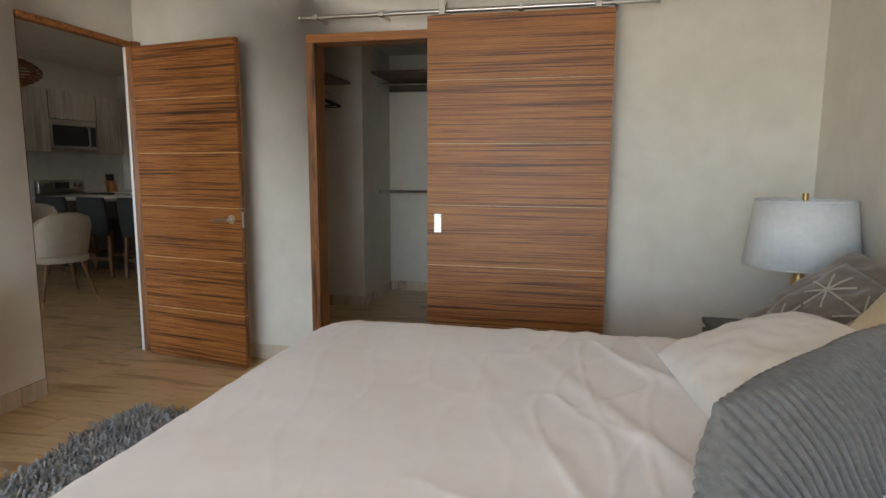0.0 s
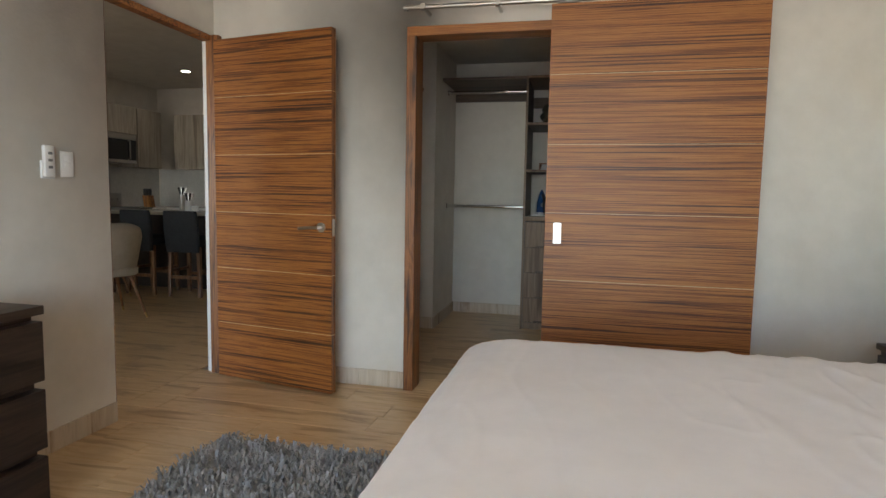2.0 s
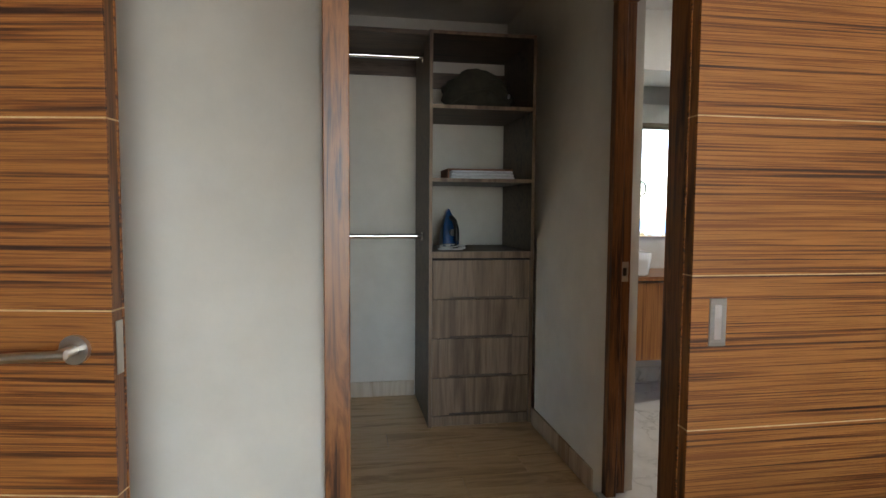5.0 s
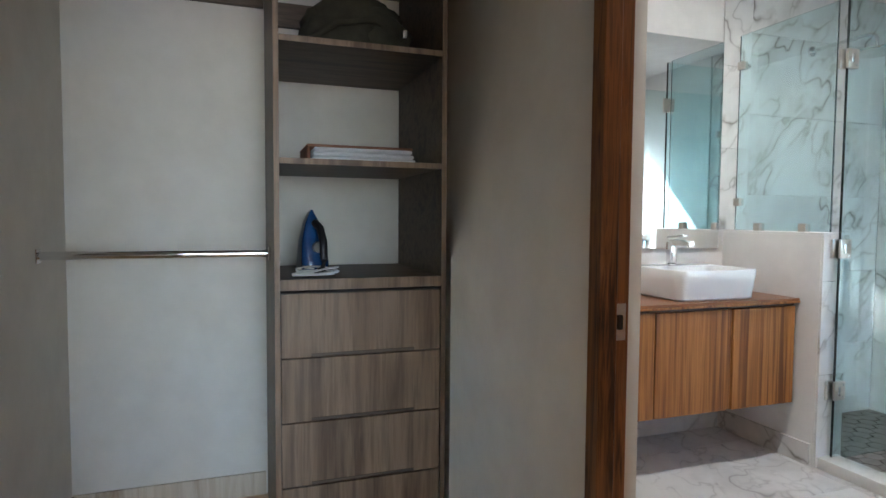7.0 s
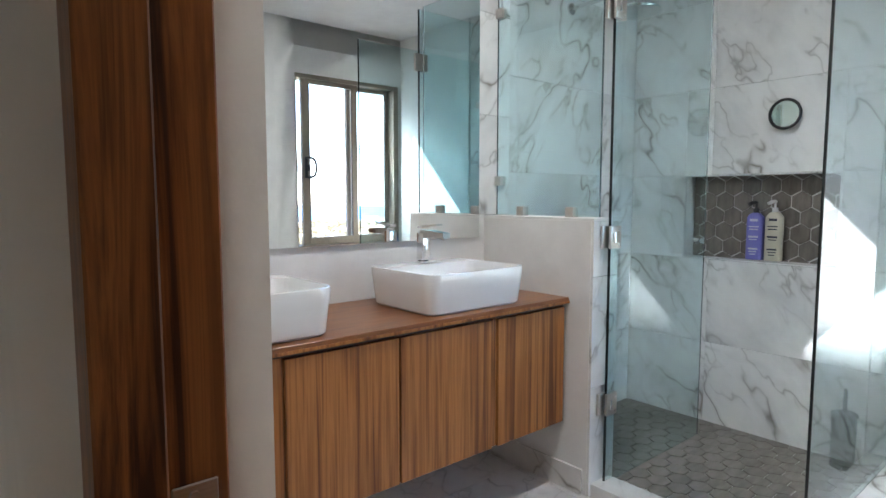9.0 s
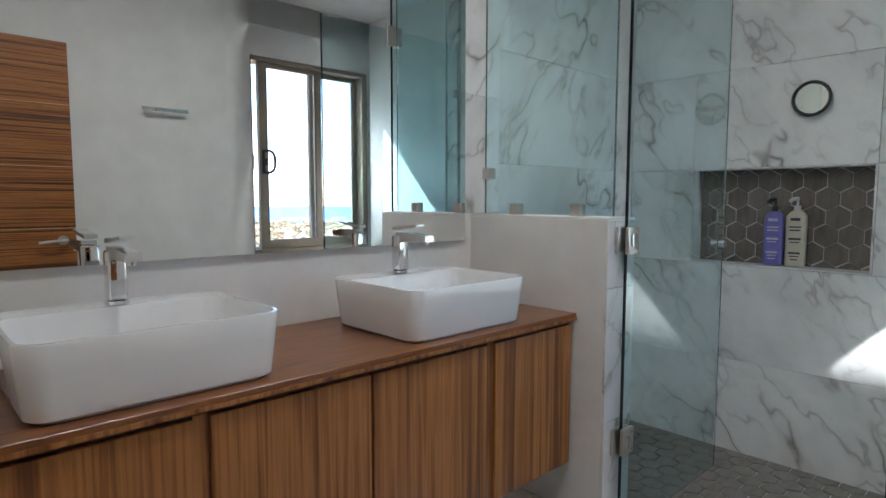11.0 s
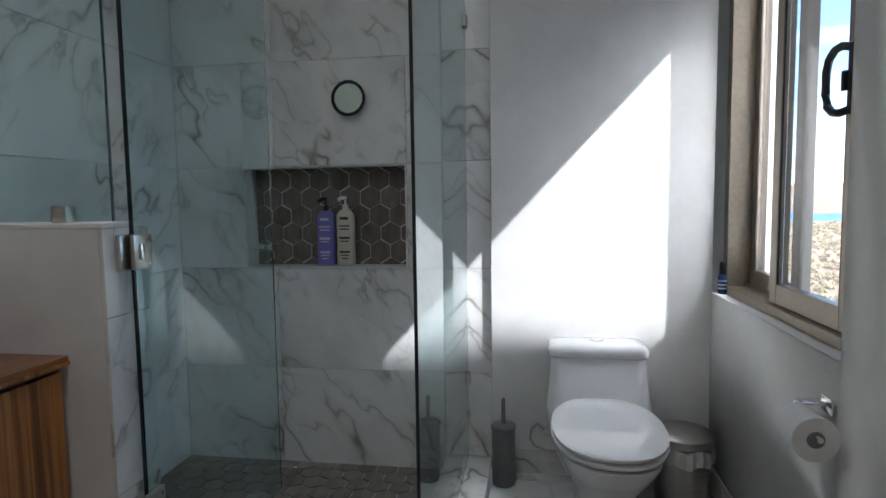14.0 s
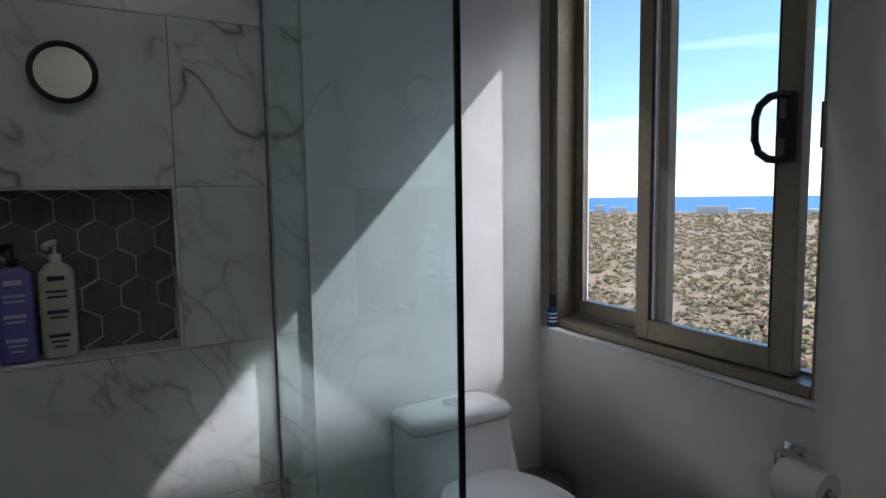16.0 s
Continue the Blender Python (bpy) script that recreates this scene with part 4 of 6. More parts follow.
def iron():
    ir = thing("steam_iron", pose(-0.80, 5.93, 1.004, 0, 0, 200), "blue and black steam iron standing on its heel", "iron")
    prof = [(0.0, 0.055), (0.04, 0.058), (0.12, 0.05), (0.19, 0.03), (0.235, 0.004)]
    rings = [[(w * a, b, z) for a, b in ((-1, 0.0), (-0.95, -0.008), (0.95, -0.008), (1, 0.0))] for z, w in prof]
    part("soleplate", loft(B(), rings), STEEL, ir, "steel soleplate")
    rings = []
    for z, w in prof:
        y1 = 0.065 if z < 0.05 else 0.055 - (z - 0.05) * 0.24
        rings.append([(w * 0.92 * math.cos(a), 0.002 + y1 / 2 + y1 / 2 * math.sin(a), z + 0.002) for a in [6.28318 * k / 20 for k in range(20)]])
    part("body", loft(B(), rings), BLUE_PLASTIC, ir, "blue water tank")
    part("handle", tube(B(), [(0, 0.05, 0.012), (0, 0.095, 0.02), (0, 0.105, 0.06), (0, 0.1, 0.12), (0, 0.075, 0.17), (0, 0.035, 0.19)], 0.014, 12), BLACK, ir)
    part("heel", box(B(), -0.052, 0.052, 0.0, 0.105, 0.0, 0.014, 0.005), BLACK, ir)
    part("dial", cyl(B(), (0, 0.05, 0.10), (0, 0.066, 0.10), 0.02), GREY_PLASTIC, ir)
    for z in (0.07, 0.085):
        part("light_dot", cyl(B(), (-0.03, 0.03, z), (-0.047, 0.03, z), 0.006, n=12), WHITE_PLASTIC, ir)
    pts = []
    for k in range(90):
        a = k * 0.42
        r = 0.055 + 0.018 * math.sin(k * 0.9)
        pts.append((0.03 + r * 1.25 * math.cos(a), 0.10 + r * 0.55 * math.sin(a), 0.006 + 0.03 * (0.5 + 0.5 * math.sin(k * 0.37)) * (k % 30) / 30))
    part("cord", tube(B(), pts, 0.0033, 6), WHITE_PLASTIC, ir, "coiled white cord")


iron()


# ---- bathroom ----
van = thing("vanity", pose(0, 0, 0), "wall-hung teak vanity with flat doors", "vanity cabinet")
VX0, VX1, VY = XD + 0.003, 1.60, 5.885
part("carcass", box(B(), VX0, VX1, VY + 0.022, YM - 0.002, 0.30, 0.80), TEAK, van)
for a, b in ((-0.148, 0.306), (0.342, 0.738), (0.745, 1.168), (1.20, 1.594)):
    part("door", box(B(), a, b, VY, VY + 0.019, 0.293, 0.786, 0.0015, 1), TEAK, van)
for a, b in ((0.309, 0.339), (1.171, 1.197)):
    part("stile", box(B(), a, b, VY + 0.010, VY + 0.021, 0.295, 0.79), TEAK, van)
# Near-black strip: the shade in the gap under the worktop, put in as colour.
part("shadow_gap", box(B(), VX0, VX1, VY + 0.012, VY + 0.0215, 0.788, 0.80), ESPRESSO, van)
ct = thing("teak_worktop", pose(0, 0, 0), "continuous teak worktop of the vanity", "worktop")
part("board", box(B(), VX0, 1.607, VY - 0.012, YM - 0.002, 0.801, 0.826, 0.002, 1), TEAK_FLAT, ct)
part("edge_strip", box(B(), VX0, 1.607, VY - 0.0145, VY - 0.0125, 0.802, 0.812), TEAK, ct)


def basin(cx, label):
    b = thing("washbasin", pose(cx, 6.10, 0.827), label, "washbasin", "basins on the vanity")
    w, d, h = 0.49, 0.40, 0.147
    rings = [rrect(0, 0, w - 0.044, d - 0.044, 0.04, 0.0), rrect(0, 0, w - 0.026, d - 0.026, 0.045, 0.008), rrect(0, 0, w - 0.008, d - 0.008, 0.05, 0.09),
             rrect(0, 0, w, d, 0.05, h - 0.004), rrect(0, 0, w - 0.003, d - 0.003, 0.05, h), rrect(0, 0, w - 0.016, d - 0.016, 0.044, h)]
    inner = [(0.0, -0.03, w - 0.02, d - 0.08, h - 0.004), (0, -0.03, w - 0.03, d - 0.09, h - 0.02), (0, -0.03, w - 0.06, d - 0.12, 0.045), (0, -0.03, w - 0.14, d - 0.19, 0.024), (0, -0.03, 0.06, 0.06, 0.02)]
    rings += [rrect(x, y, ww, dd, 0.045, z) for x, y, ww, dd, z in inner]
    part("bowl", loft(B(), rings), CERAMIC, b, smooth=40)
    part("drain", cyl(B(), (0, -0.03, 0.0205), (0, -0.03, 0.0235), 0.03), CHROME, b)
    f = thing("faucet", pose(cx, 6.25, 0.974), "chrome single-lever basin faucet", "faucet", "faucets on the basins")
    part("base_ring", cyl(B(), (0, 0, 0), (0, 0, 0.008), 0.027, n=28), CHROME, f)
    part("column", box(B(), -0.021, 0.021, -0.021, 0.021, 0.008, 0.125, 0.007, 3), CHROME, f)
    part("spout", loft(B(), [[(x, y, z) for x, z in ((-0.018, z0), (0.018, z0), (0.018, z1), (-0.018, z1))] for y, z0, z1 in ((0.0, 0.095, 0.135), (-0.06, 0.108, 0.135), (-0.145, 0.108, 0.127))]), CHROME, f)
    part("lever", loft(B(), [[(x, y, z) for x, z in ((-0.016, z0), (0.016, z0), (0.016, z1), (-0.016, z1))] for y, z0, z1 in ((0.02, 0.140, 0.152), (-0.03, 0.145, 0.155), (-0.10, 0.156, 0.162))]), CHROME, f)
    part("aerator", cyl(B(), (0, -0.128, 0.1), (0, -0.128, 0.109), 0.011), CHROME, f)


basin(1.13, "white rectangular ceramic vessel basin near the half wall")
basin(0.275, "white rectangular ceramic vessel basin near the doorway")

mir = thing("wall_mirror_panel", pose(0, 0, 0), "large frameless mirror above the washbasins", "mirror")
part("glass", box(B(), -0.10, 1.558, 6.366, 6.372, 1.055, 2.222, 0.0012, 1), MIRROR, mir)
part("backing", box(B(), -0.08, 1.54, 6.3725, 6.384, 1.075, 2.20), GREY_PLASTIC, mir)


def downlight(x, y, z, group):
    d = thing("downlight", pose(x, y, z), "lit round recessed downlight in the ceiling", "downlight", group)
    n = 32
    ring = [[(r * math.cos(6.28318 * k / n), r * math.sin(6.28318 * k / n), zz) for k in range(n)] for r, zz in ((0.05, -0.0005), (0.052, -0.006), (0.062, -0.006), (0.064, -0.0005))]
    part("trim", loft(B(), ring, cap=False), WHITE_PLASTIC, d)
    part("lens", cyl(B(), (0, 0, -0.004), (0, 0, -0.001), 0.049, n=32), LAMP_ON, d)


for x, y in ((0.5, 5.3), (1.35, 5.3)):
    downlight(x, y, 2.64, "bathroom downlights")
downlight(-5.59, 7.5, 2.75, "kitchen downlights")


# shower glass, clips, hinges
def pane(name, dims, root, label=""):
    p = part(name, box(B(), *dims), GREEN_GLASS, root, label)
    p.visible_shadow = False
    return p


gl = thing("shower_screen", pose(0, 0, 0), "fixed clear glass pane on the half wall", "glass screen")
pane("pane", (1.684, 1.692, 5.79, 6.372, 1.160, 2.272), gl)
part("polished_edge", box(B(), 1.6835, 1.6925, 5.787, 5.7895, 1.160, 2.272), GREEN_GLASS, gl)
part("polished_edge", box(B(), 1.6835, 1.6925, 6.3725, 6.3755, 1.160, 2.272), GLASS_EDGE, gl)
for y, z in ((5.93, 1.155), (6.21, 1.155)):
    part("clip", box(B(), 1.668, 1.708, y - 0.022, y + 0.022, z, z + 0.045, 0.003), NICKEL, gl)
for z in (1.32, 2.10):
    part("clip", box(B(), 1.668, 1.708, 6.335, 6.381, z - 0.022, z + 0.022, 0.003), NICKEL, gl)

sd = thing("shower_door", pose(0, 0, 0), "glass shower door swung open into the shower", "shower door")
pane("pane", (1.694, 2.50, 5.737, 5.745, 0.04, 2.272), sd)
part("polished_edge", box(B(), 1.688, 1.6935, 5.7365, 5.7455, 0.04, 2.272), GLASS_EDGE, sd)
part("polished_edge", box(B(), 2.5005, 2.503, 5.7365, 5.7455, 0.04, 2.272), GREEN_GLASS, sd)
for z in (0.385, 1.08, 1.985):
    h = part("hinge", box(B(), 1.674, 1.744, 5.7215, 5.7362, z - 0.046, z + 0.046, 0.003), NICKEL, sd, "square satin nickel hinge")
    part("plate", box(B(), 1.652, 1.744, 5.7458, 5.7598, z - 0.046, z + 0.046, 0.003), NICKEL, h)
    part("pin", box(B(), 1.690, 1.706, 5.7155, 5.7213, z - 0.022, z + 0.022, 0.002), CHROME, h)
    for dz in (-0.03, 0.03):
        part("screw", cyl(B(), (1.728, 5.7195, z + dz), (1.728, 5.7213, z + dz), 0.005, n=12), CHROME, h)
for s in (-1, 1):
    k = part("knob", cyl(B(), (2.455, 5.741 + s * 0.005, 1.03), (2.455, 5.741 + s * 0.03, 1.03), 0.011, 0.016, 20), CHROME, sd, "round chrome knob")

fp = thing("glass_screen", pose(0, 0, 0), "fixed glass panel between the shower and toilet", "glass screen")
pane("pane", (1.765, 2.862, 5.006, 5.014, 0.058, 2.272), fp)
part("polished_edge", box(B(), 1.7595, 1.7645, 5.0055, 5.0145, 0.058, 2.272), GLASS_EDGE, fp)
for z in (0.42, 1.95):
    part("clip", box(B(), 2.82, 2.863, 4.995, 5.025, z - 0.025, z + 0.025, 0.003), NICKEL, fp)

kb = thing("shower_kerb", pose(0, 0, 0), "low marble kerb round the shower", "kerb", "", "structure")
part("kerb_stone", box(B(), 1.625, 1.755, 4.90, 5.77, -0.119, 0.052, 0.003), MARBLE, kb)
part("kerb_stone", box(B(), 1.757, XN, 4.905, 5.035, -0.119, 0.052, 0.003), MARBLE, kb)

# overhead shower and the magnifying mirror
ov = thing("overhead_shower", pose(0, 0, 0), "round chrome overhead shower on a wall arm", "shower head")
part("arm", tube(B(), [(2.25, 6.39, 2.24), (2.25, 6.2, 2.245), (2.25, 6.05, 2.245), (2.25, 6.02, 2.24), (2.25, 6.0, 2.22), (2.25, 6.0, 2.17)], 0.011, 12), CHROME, ov)
part("flange", cyl(B(), (2.25, 6.376, 2.24), (2.25, 6.386, 2.24), 0.03), CHROME, ov)
bm = lathe(B(), [(0.018, 0.0), (0.03, -0.012), (0.115, -0.022), (0.12, -0.028), (0.118, -0.036)], 40, (2.25, 6.0, 2.17))
part("rose", bm, CHROME, ov, smooth=50)
mm = thing("magnifying_mirror", pose(2.862, 5.523, 1.655, 0, 90, 0), "round shaving mirror with a black rim on the tiles", "mirror")
bm = B()
n = 48
loft(bm, [[(r * math.cos(6.28318 * k / n), r * math.sin(6.28318 * k / n), z) for k in range(n)] for r, z in ((0.062, 0.0), (0.075, -0.004), (0.078, -0.016), (0.072, -0.023), (0.064, -0.016))], cap=False)
part("rim", bm, BLACK, mm, "black rim")
part("suction_mount", cyl(B(), (0, 0, 0.0), (0, 0, 0.0225), 0.03, n=24), BLACK, mm)
part("glass", cyl(B(), (0, 0, -0.013), (0, 0, -0.002), 0.0635, n=48), MIRROR, mm)


def bottle(y, colour, cap, print_mat, label, h):
    b = thing("pump_bottle", pose(2.935, y, 0.911), label, "bottle", "bottles in the niche")
    w, d = 0.083, 0.05
    rings = [rrect(0, 0, d * k, w * q, 0.016, z) for k, q, z in ((0.9, 0.94, 0.0), (1, 1, 0.006), (1, 1, h * 0.8), (0.98, 0.98, h * 0.92), (0.75, 0.62, h), (0.5, 0.34, h + 0.006))]
    part("body", loft(B(), rings), colour, b)
    part("collar", cyl(B(), (0, 0, h + 0.005), (0, 0, h + 0.028), 0.014), cap, b)
    part("stem", cyl(B(), (0, 0, h + 0.028), (0, 0, h + 0.05), 0.005), cap, b)
    part("pump", tube(B(), [(0.01, 0.004, h + 0.058), (-0.01, 0.0, h + 0.06), (-0.028, 0.012, h + 0.057), (-0.04, 0.02, h + 0.048)], 0.009, 10), cap, b)
    for k, (wd, z, t) in enumerate(((0.04, 0.86, 0.013), (0.05, 0.72, 0.006), (0.045, 0.66, 0.006), (0.05, 0.5, 0.010), (0.04, 0.44, 0.005), (0.048, 0.24, 0.009), (0.04, 0.18, 0.005), (0.03, 0.12, 0.005))):
        part("print_bar", box(B(), -d / 2 - 0.0012, -d / 2 - 0.0002, -wd / 2, wd / 2, h * z - t / 2, h * z + t / 2), print_mat, b)


bottle(5.672, LILAC, BLACK, PALE_PRINT, "lilac pump bottle with a black pump", 0.245)
bottle(5.578, CREAM_BOTTLE, WHITE_PLASTIC, INK, "cream pump bottle with a white pump", 0.25)


# window
win = thing("window_1", pose(0, 0, 0), "champagne aluminium sliding window, panes closed", "window", "", "structure")
WX0, WX1, WZ0, WZ1 = 1.817, 2.85, 0.812, 2.238
fr = part("window_frame", box(B(), 2.80, WX1, 3.81, 3.955, WZ0, WZ1, 0.002, 1), BRONZE_ALU, win, "outer aluminium frame")
part("window_frame", box(B(), WX0, 1.845, 3.81, 3.955, WZ0, WZ1, 0.002, 1), BRONZE_ALU, win)
part("window_frame", box(B(), 1.846, 2.799, 3.81, 3.955, WZ0, WZ0 + 0.032, 0.002, 1), BRONZE_ALU, win)
part("window_frame", box(B(), 1.846, 2.799, 3.81, 3.955, 2.205, WZ1, 0.002, 1), BRONZE_ALU, win)
part("track", box(B(), 1.846, 2.799, 3.877, 3.883, WZ0 + 0.033, WZ0 + 0.045), BRONZE_ALU, win)


def sash(x0, x1, y0, y1, wl, wr):
    s = part("sash", box(B(), x0, x0 + wl, y0, y1, 0.847, 2.204, 0.002, 1), BRONZE_ALU, win)
    part("stile", box(B(), x1 - wr, x1, y0, y1, 0.847, 2.204, 0.002, 1), BRONZE_ALU, s)
    part("bottom_rail", box(B(), x0 + wl, x1 - wr, y0, y1, 0.847, 0.912, 0.002, 1), BRONZE_ALU, s)
    part("top_rail", box(B(), x0 + wl, x1 - wr, y0, y1, 2.17, 2.204, 0.002, 1), BRONZE_ALU, s)
    for a, b in ((x0 + wl - 0.001, x0 + wl + 0.006), (x1 - wr - 0.006, x1 - wr + 0.001)):
        part("seal", box(B(), a, b, y1 - 0.006, y1 - 0.001, 0.912, 2.17), RUBBER, s)
    g = part("pane", box(B(), x0 + wl + 0.001, x1 - wr - 0.001, (y0 + y1) / 2 - 0.002, (y0 + y1) / 2 + 0.002, 0.913, 2.169), CLEAR, s)
    g.visible_shadow = False
    return s


sash(2.36, 2.798, 3.83, 3.868, 0.05, 0.034)
front = sash(1.905, 2.43, 3.892, 3.932, 0.062, 0.055)
hb = part("handle", box(B(), 1.918, 1.941, 3.933, 3.947, 1.40, 1.575, 0.003), BLACK, win, "black D-shaped sash handle")
part("grip", tube(B(), [(1.931, 3.945, 1.412), (1.948, 3.958, 1.406), (1.973, 3.962, 1.41), (1.997, 3.965, 1.428), (2.007, 3.966, 1.46), (2.007, 3.966, 1.515), (1.997, 3.965, 1.547), (1.973, 3.962, 1.566), (1.948, 3.958, 1.57), (1.931, 3.945, 1.564)], 0.0105, 10), BLACK, hb)
part("keeper", box(B(), 1.846, 1.856, 3.915, 3.945, 1.43, 1.54, 0.002, 1), BLACK, hb)
part("latch", box(B(), 1.938, 1.955, 3.944, 3.956, 1.46, 1.51, 0.003), BLACK, hb)
sl = thing("window_sill", pose(0, 0, 0), "plastered white sill under the window", "sill", "", "structure")
part("sill", box(B(), 1.817, 2.85, 3.956, 3.999, 0.8085, 0.8105), WHITE_PLASTER, sl)
can = thing("air_freshener", pose(2.815, 3.965, 0.811), "small blue spray bottle standing on the sill", "spray bottle")
part("body", lathe(B(), [(0.017, 0), (0.019, 0.004), (0.019, 0.068), (0.012, 0.078)], 20), BLUE_PLASTIC, can)
part("cap", lathe(B(), [(0.013, 0.079), (0.013, 0.125), (0.011, 0.128)], 20), BLACK, can)
for z in (0.02, 0.034, 0.05):
    part("print_bar", lathe(B(), [(0.0193, z), (0.0195, z + 0.001), (0.0195, z + 0.005), (0.0193, z + 0.006)], 20), PALE_PRINT, can)


# toilet, facing away from its wall along -x; local +x points out into the room
def toilet():
    t = thing("toilet", pose(XT - 0.004, 4.465, 0, 0, 0, 180), "one-piece white ceramic toilet, lid closed", "toilet")

    def egg(cx, lx, wy, z, n=36, sq=2.4, back=None):
        out = []
        for k in range(n):
            a = 6.28318 * k / n
            c, s = math.cos(a), math.sin(a)
            x = math.copysign(abs(c) ** (2 / sq), c) * lx / 2
            y = math.copysign(abs(s) ** (2 / sq), s) * wy / 2
            if x < 0 and back:
                x *= back
            out.append((cx + x, y, z))
        return out

    rings = [egg(0.30, 0.50, 0.20, 0.0), egg(0.30, 0.50, 0.20, 0.03), egg(0.31, 0.50, 0.19, 0.10), egg(0.34, 0.56, 0.24, 0.20), egg(0.40, 0.66, 0.33, 0.30), egg(0.43, 0.70, 0.365, 0.355), egg(0.435, 0.70, 0.37, 0.378), egg(0.43, 0.66, 0.33, 0.382)]
    part("bowl", loft(B(), rings), CERAMIC, t, smooth=50)
    rings = [rrect(0.15, 0, 0.28, 0.26, 0.08, 0.12), rrect(0.155, 0, 0.29, 0.38, 0.08, 0.26), rrect(0.14, 0, 0.26, 0.405, 0.07, 0.38), rrect(0.12, 0, 0.22, 0.385, 0.05, 0.47), rrect(0.108, 0, 0.195, 0.375, 0.045, 0.572)]
    part("tank", loft(B(), rings), CERAMIC, t, smooth=50)
    rings = [rrect(0.108, 0, 0.20, 0.38, 0.05, 0.574), rrect(0.108, 0, 0.21, 0.392, 0.05, 0.58), rrect(0.108, 0, 0.21, 0.392, 0.05, 0.602), rrect(0.108, 0, 0.19, 0.37, 0.05, 0.616), rrect(0.108, 0, 0.12, 0.28, 0.05, 0.623), rrect(0.108, 0, 0.03, 0.1, 0.012, 0.625)]
    part("tank_lid", loft(B(), rings), CERAMIC, t, smooth=50)
    for s in (-1, 1):
        part("button", loft(B(), [[(0.108 + r * math.cos(a), s * 0.004 + s * r * abs(math.sin(a)) if True else 0, z) for a in [math.pi * (k / 12 - 0.5) * 2 / 2 for k in range(13)]] for r, z in ((0.024, 0.6235), (0.024, 0.629), (0.02, 0.631))]), CHROME, t, "chrome flush button half")
    part("button_ring", lathe(B(), [(0.030, 0.0), (0.030, 0.005), (0.026, 0.006)], 28, (0.108, 0, 0.6225)), CHROME, t)
    for nm, z0, gr in (("seat", 0.386, 1.0), ("lid", 0.408, 0.99)):
        rings = [egg(0.50, 0.55 * gr, 0.37 * gr, z0, sq=2.3), egg(0.50, 0.57 * gr, 0.385 * gr, z0 + 0.006, sq=2.3), egg(0.50, 0.57 * gr, 0.385 * gr, z0 + 0.014, sq=2.3), egg(0.50, 0.53 * gr, 0.345 * gr, z0 + 0.0205, sq=2.3), egg(0.50, 0.25 * gr, 0.15, z0 + (0.0208 if nm == "seat" else 0.029), sq=2.2)]
        part(nm, loft(B(), rings), CERAMIC, t, smooth=60)
    for s in (-1, 1):
        part("hinge", cyl(B(), (0.235, s * 0.075 - 0.02, 0.405), (0.235, s * 0.075 + 0.02, 0.405), 0.012), CERAMIC, t)
    for s in (-1, 1):
        part("bolt_cap", lathe(B(), [(0.014, 0), (0.014, 0.008), (0.006, 0.013)], 14, (0.26, s * 0.112, 0.0)), CERAMIC, t)
    pts = [(0.02, -0.20, 0.20), (0.035, -0.235, 0.235), (0.05, -0.262, 0.22), (0.055, -0.27, 0.18), (0.05, -0.25, 0.145), (0.06, -0.20, 0.13), (0.07, -0.13, 0.135)]
    part("supply_hose", tube(B(), pts, 0.006, 10), STEEL, t, "braided steel supply hose")
    part("valve", cyl(B(), (-0.001, -0.20, 0.2), (0.03, -0.20, 0.2), 0.012), CHROME, t)


toilet()

br = thing("toilet_brush", pose(2.735, 4.845, 0), "grey toilet brush in its holder on the floor", "toilet brush")
part("holder", lathe(B(), [(0.046, 0), (0.048, 0.004), (0.05, 0.24), (0.048, 0.244)], 32), GREY_PLASTIC, br)
part("lid", lathe(B(), [(0.054, 0.245), (0.055, 0.249), (0.05, 0.256), (0.012, 0.262)], 32), GREY_PLASTIC, br)
part("handle", lathe(B(), [(0.009, 0.26), (0.008, 0.36), (0.006, 0.37)], 14), GREY_PLASTIC, br)

bn = thing("pedal_bin", pose(2.66, 4.145, 0), "small steel pedal bin with a liner showing", "bin")
part("body", lathe(B(), [(0.095, 0), (0.097, 0.01), (0.11, 0.245), (0.108, 0.25)], 40), STEEL, bn)
bm = B()
n = 60
loft(bm, [[((r + 0.004 * math.sin(k * 1.9)) * math.cos(6.28318 * k / n), (r + 0.004 * math.sin(k * 1.9)) * math.sin(6.28318 * k / n), z + 0.008 * math.sin(k * 0.8)) for k in range(n)] for r, z in ((0.117, 0.19), (0.12, 0.215), (0.115, 0.25), (0.105, 0.254))], cap=False)
part("liner", bm, WHITE_PLASTIC, bn, "crumpled white bin liner")
part("lid", lathe(B(), [(0.118, 0.258), (0.119, 0.265), (0.118, 0.288), (0.11, 0.294), (0.02, 0.298)], 40), STEEL, bn, "round steel lid")
part("pedal", box(B(), -0.125, -0.09, -0.02, 0.02, 0.008, 0.016, 0.003), BLACK, bn)

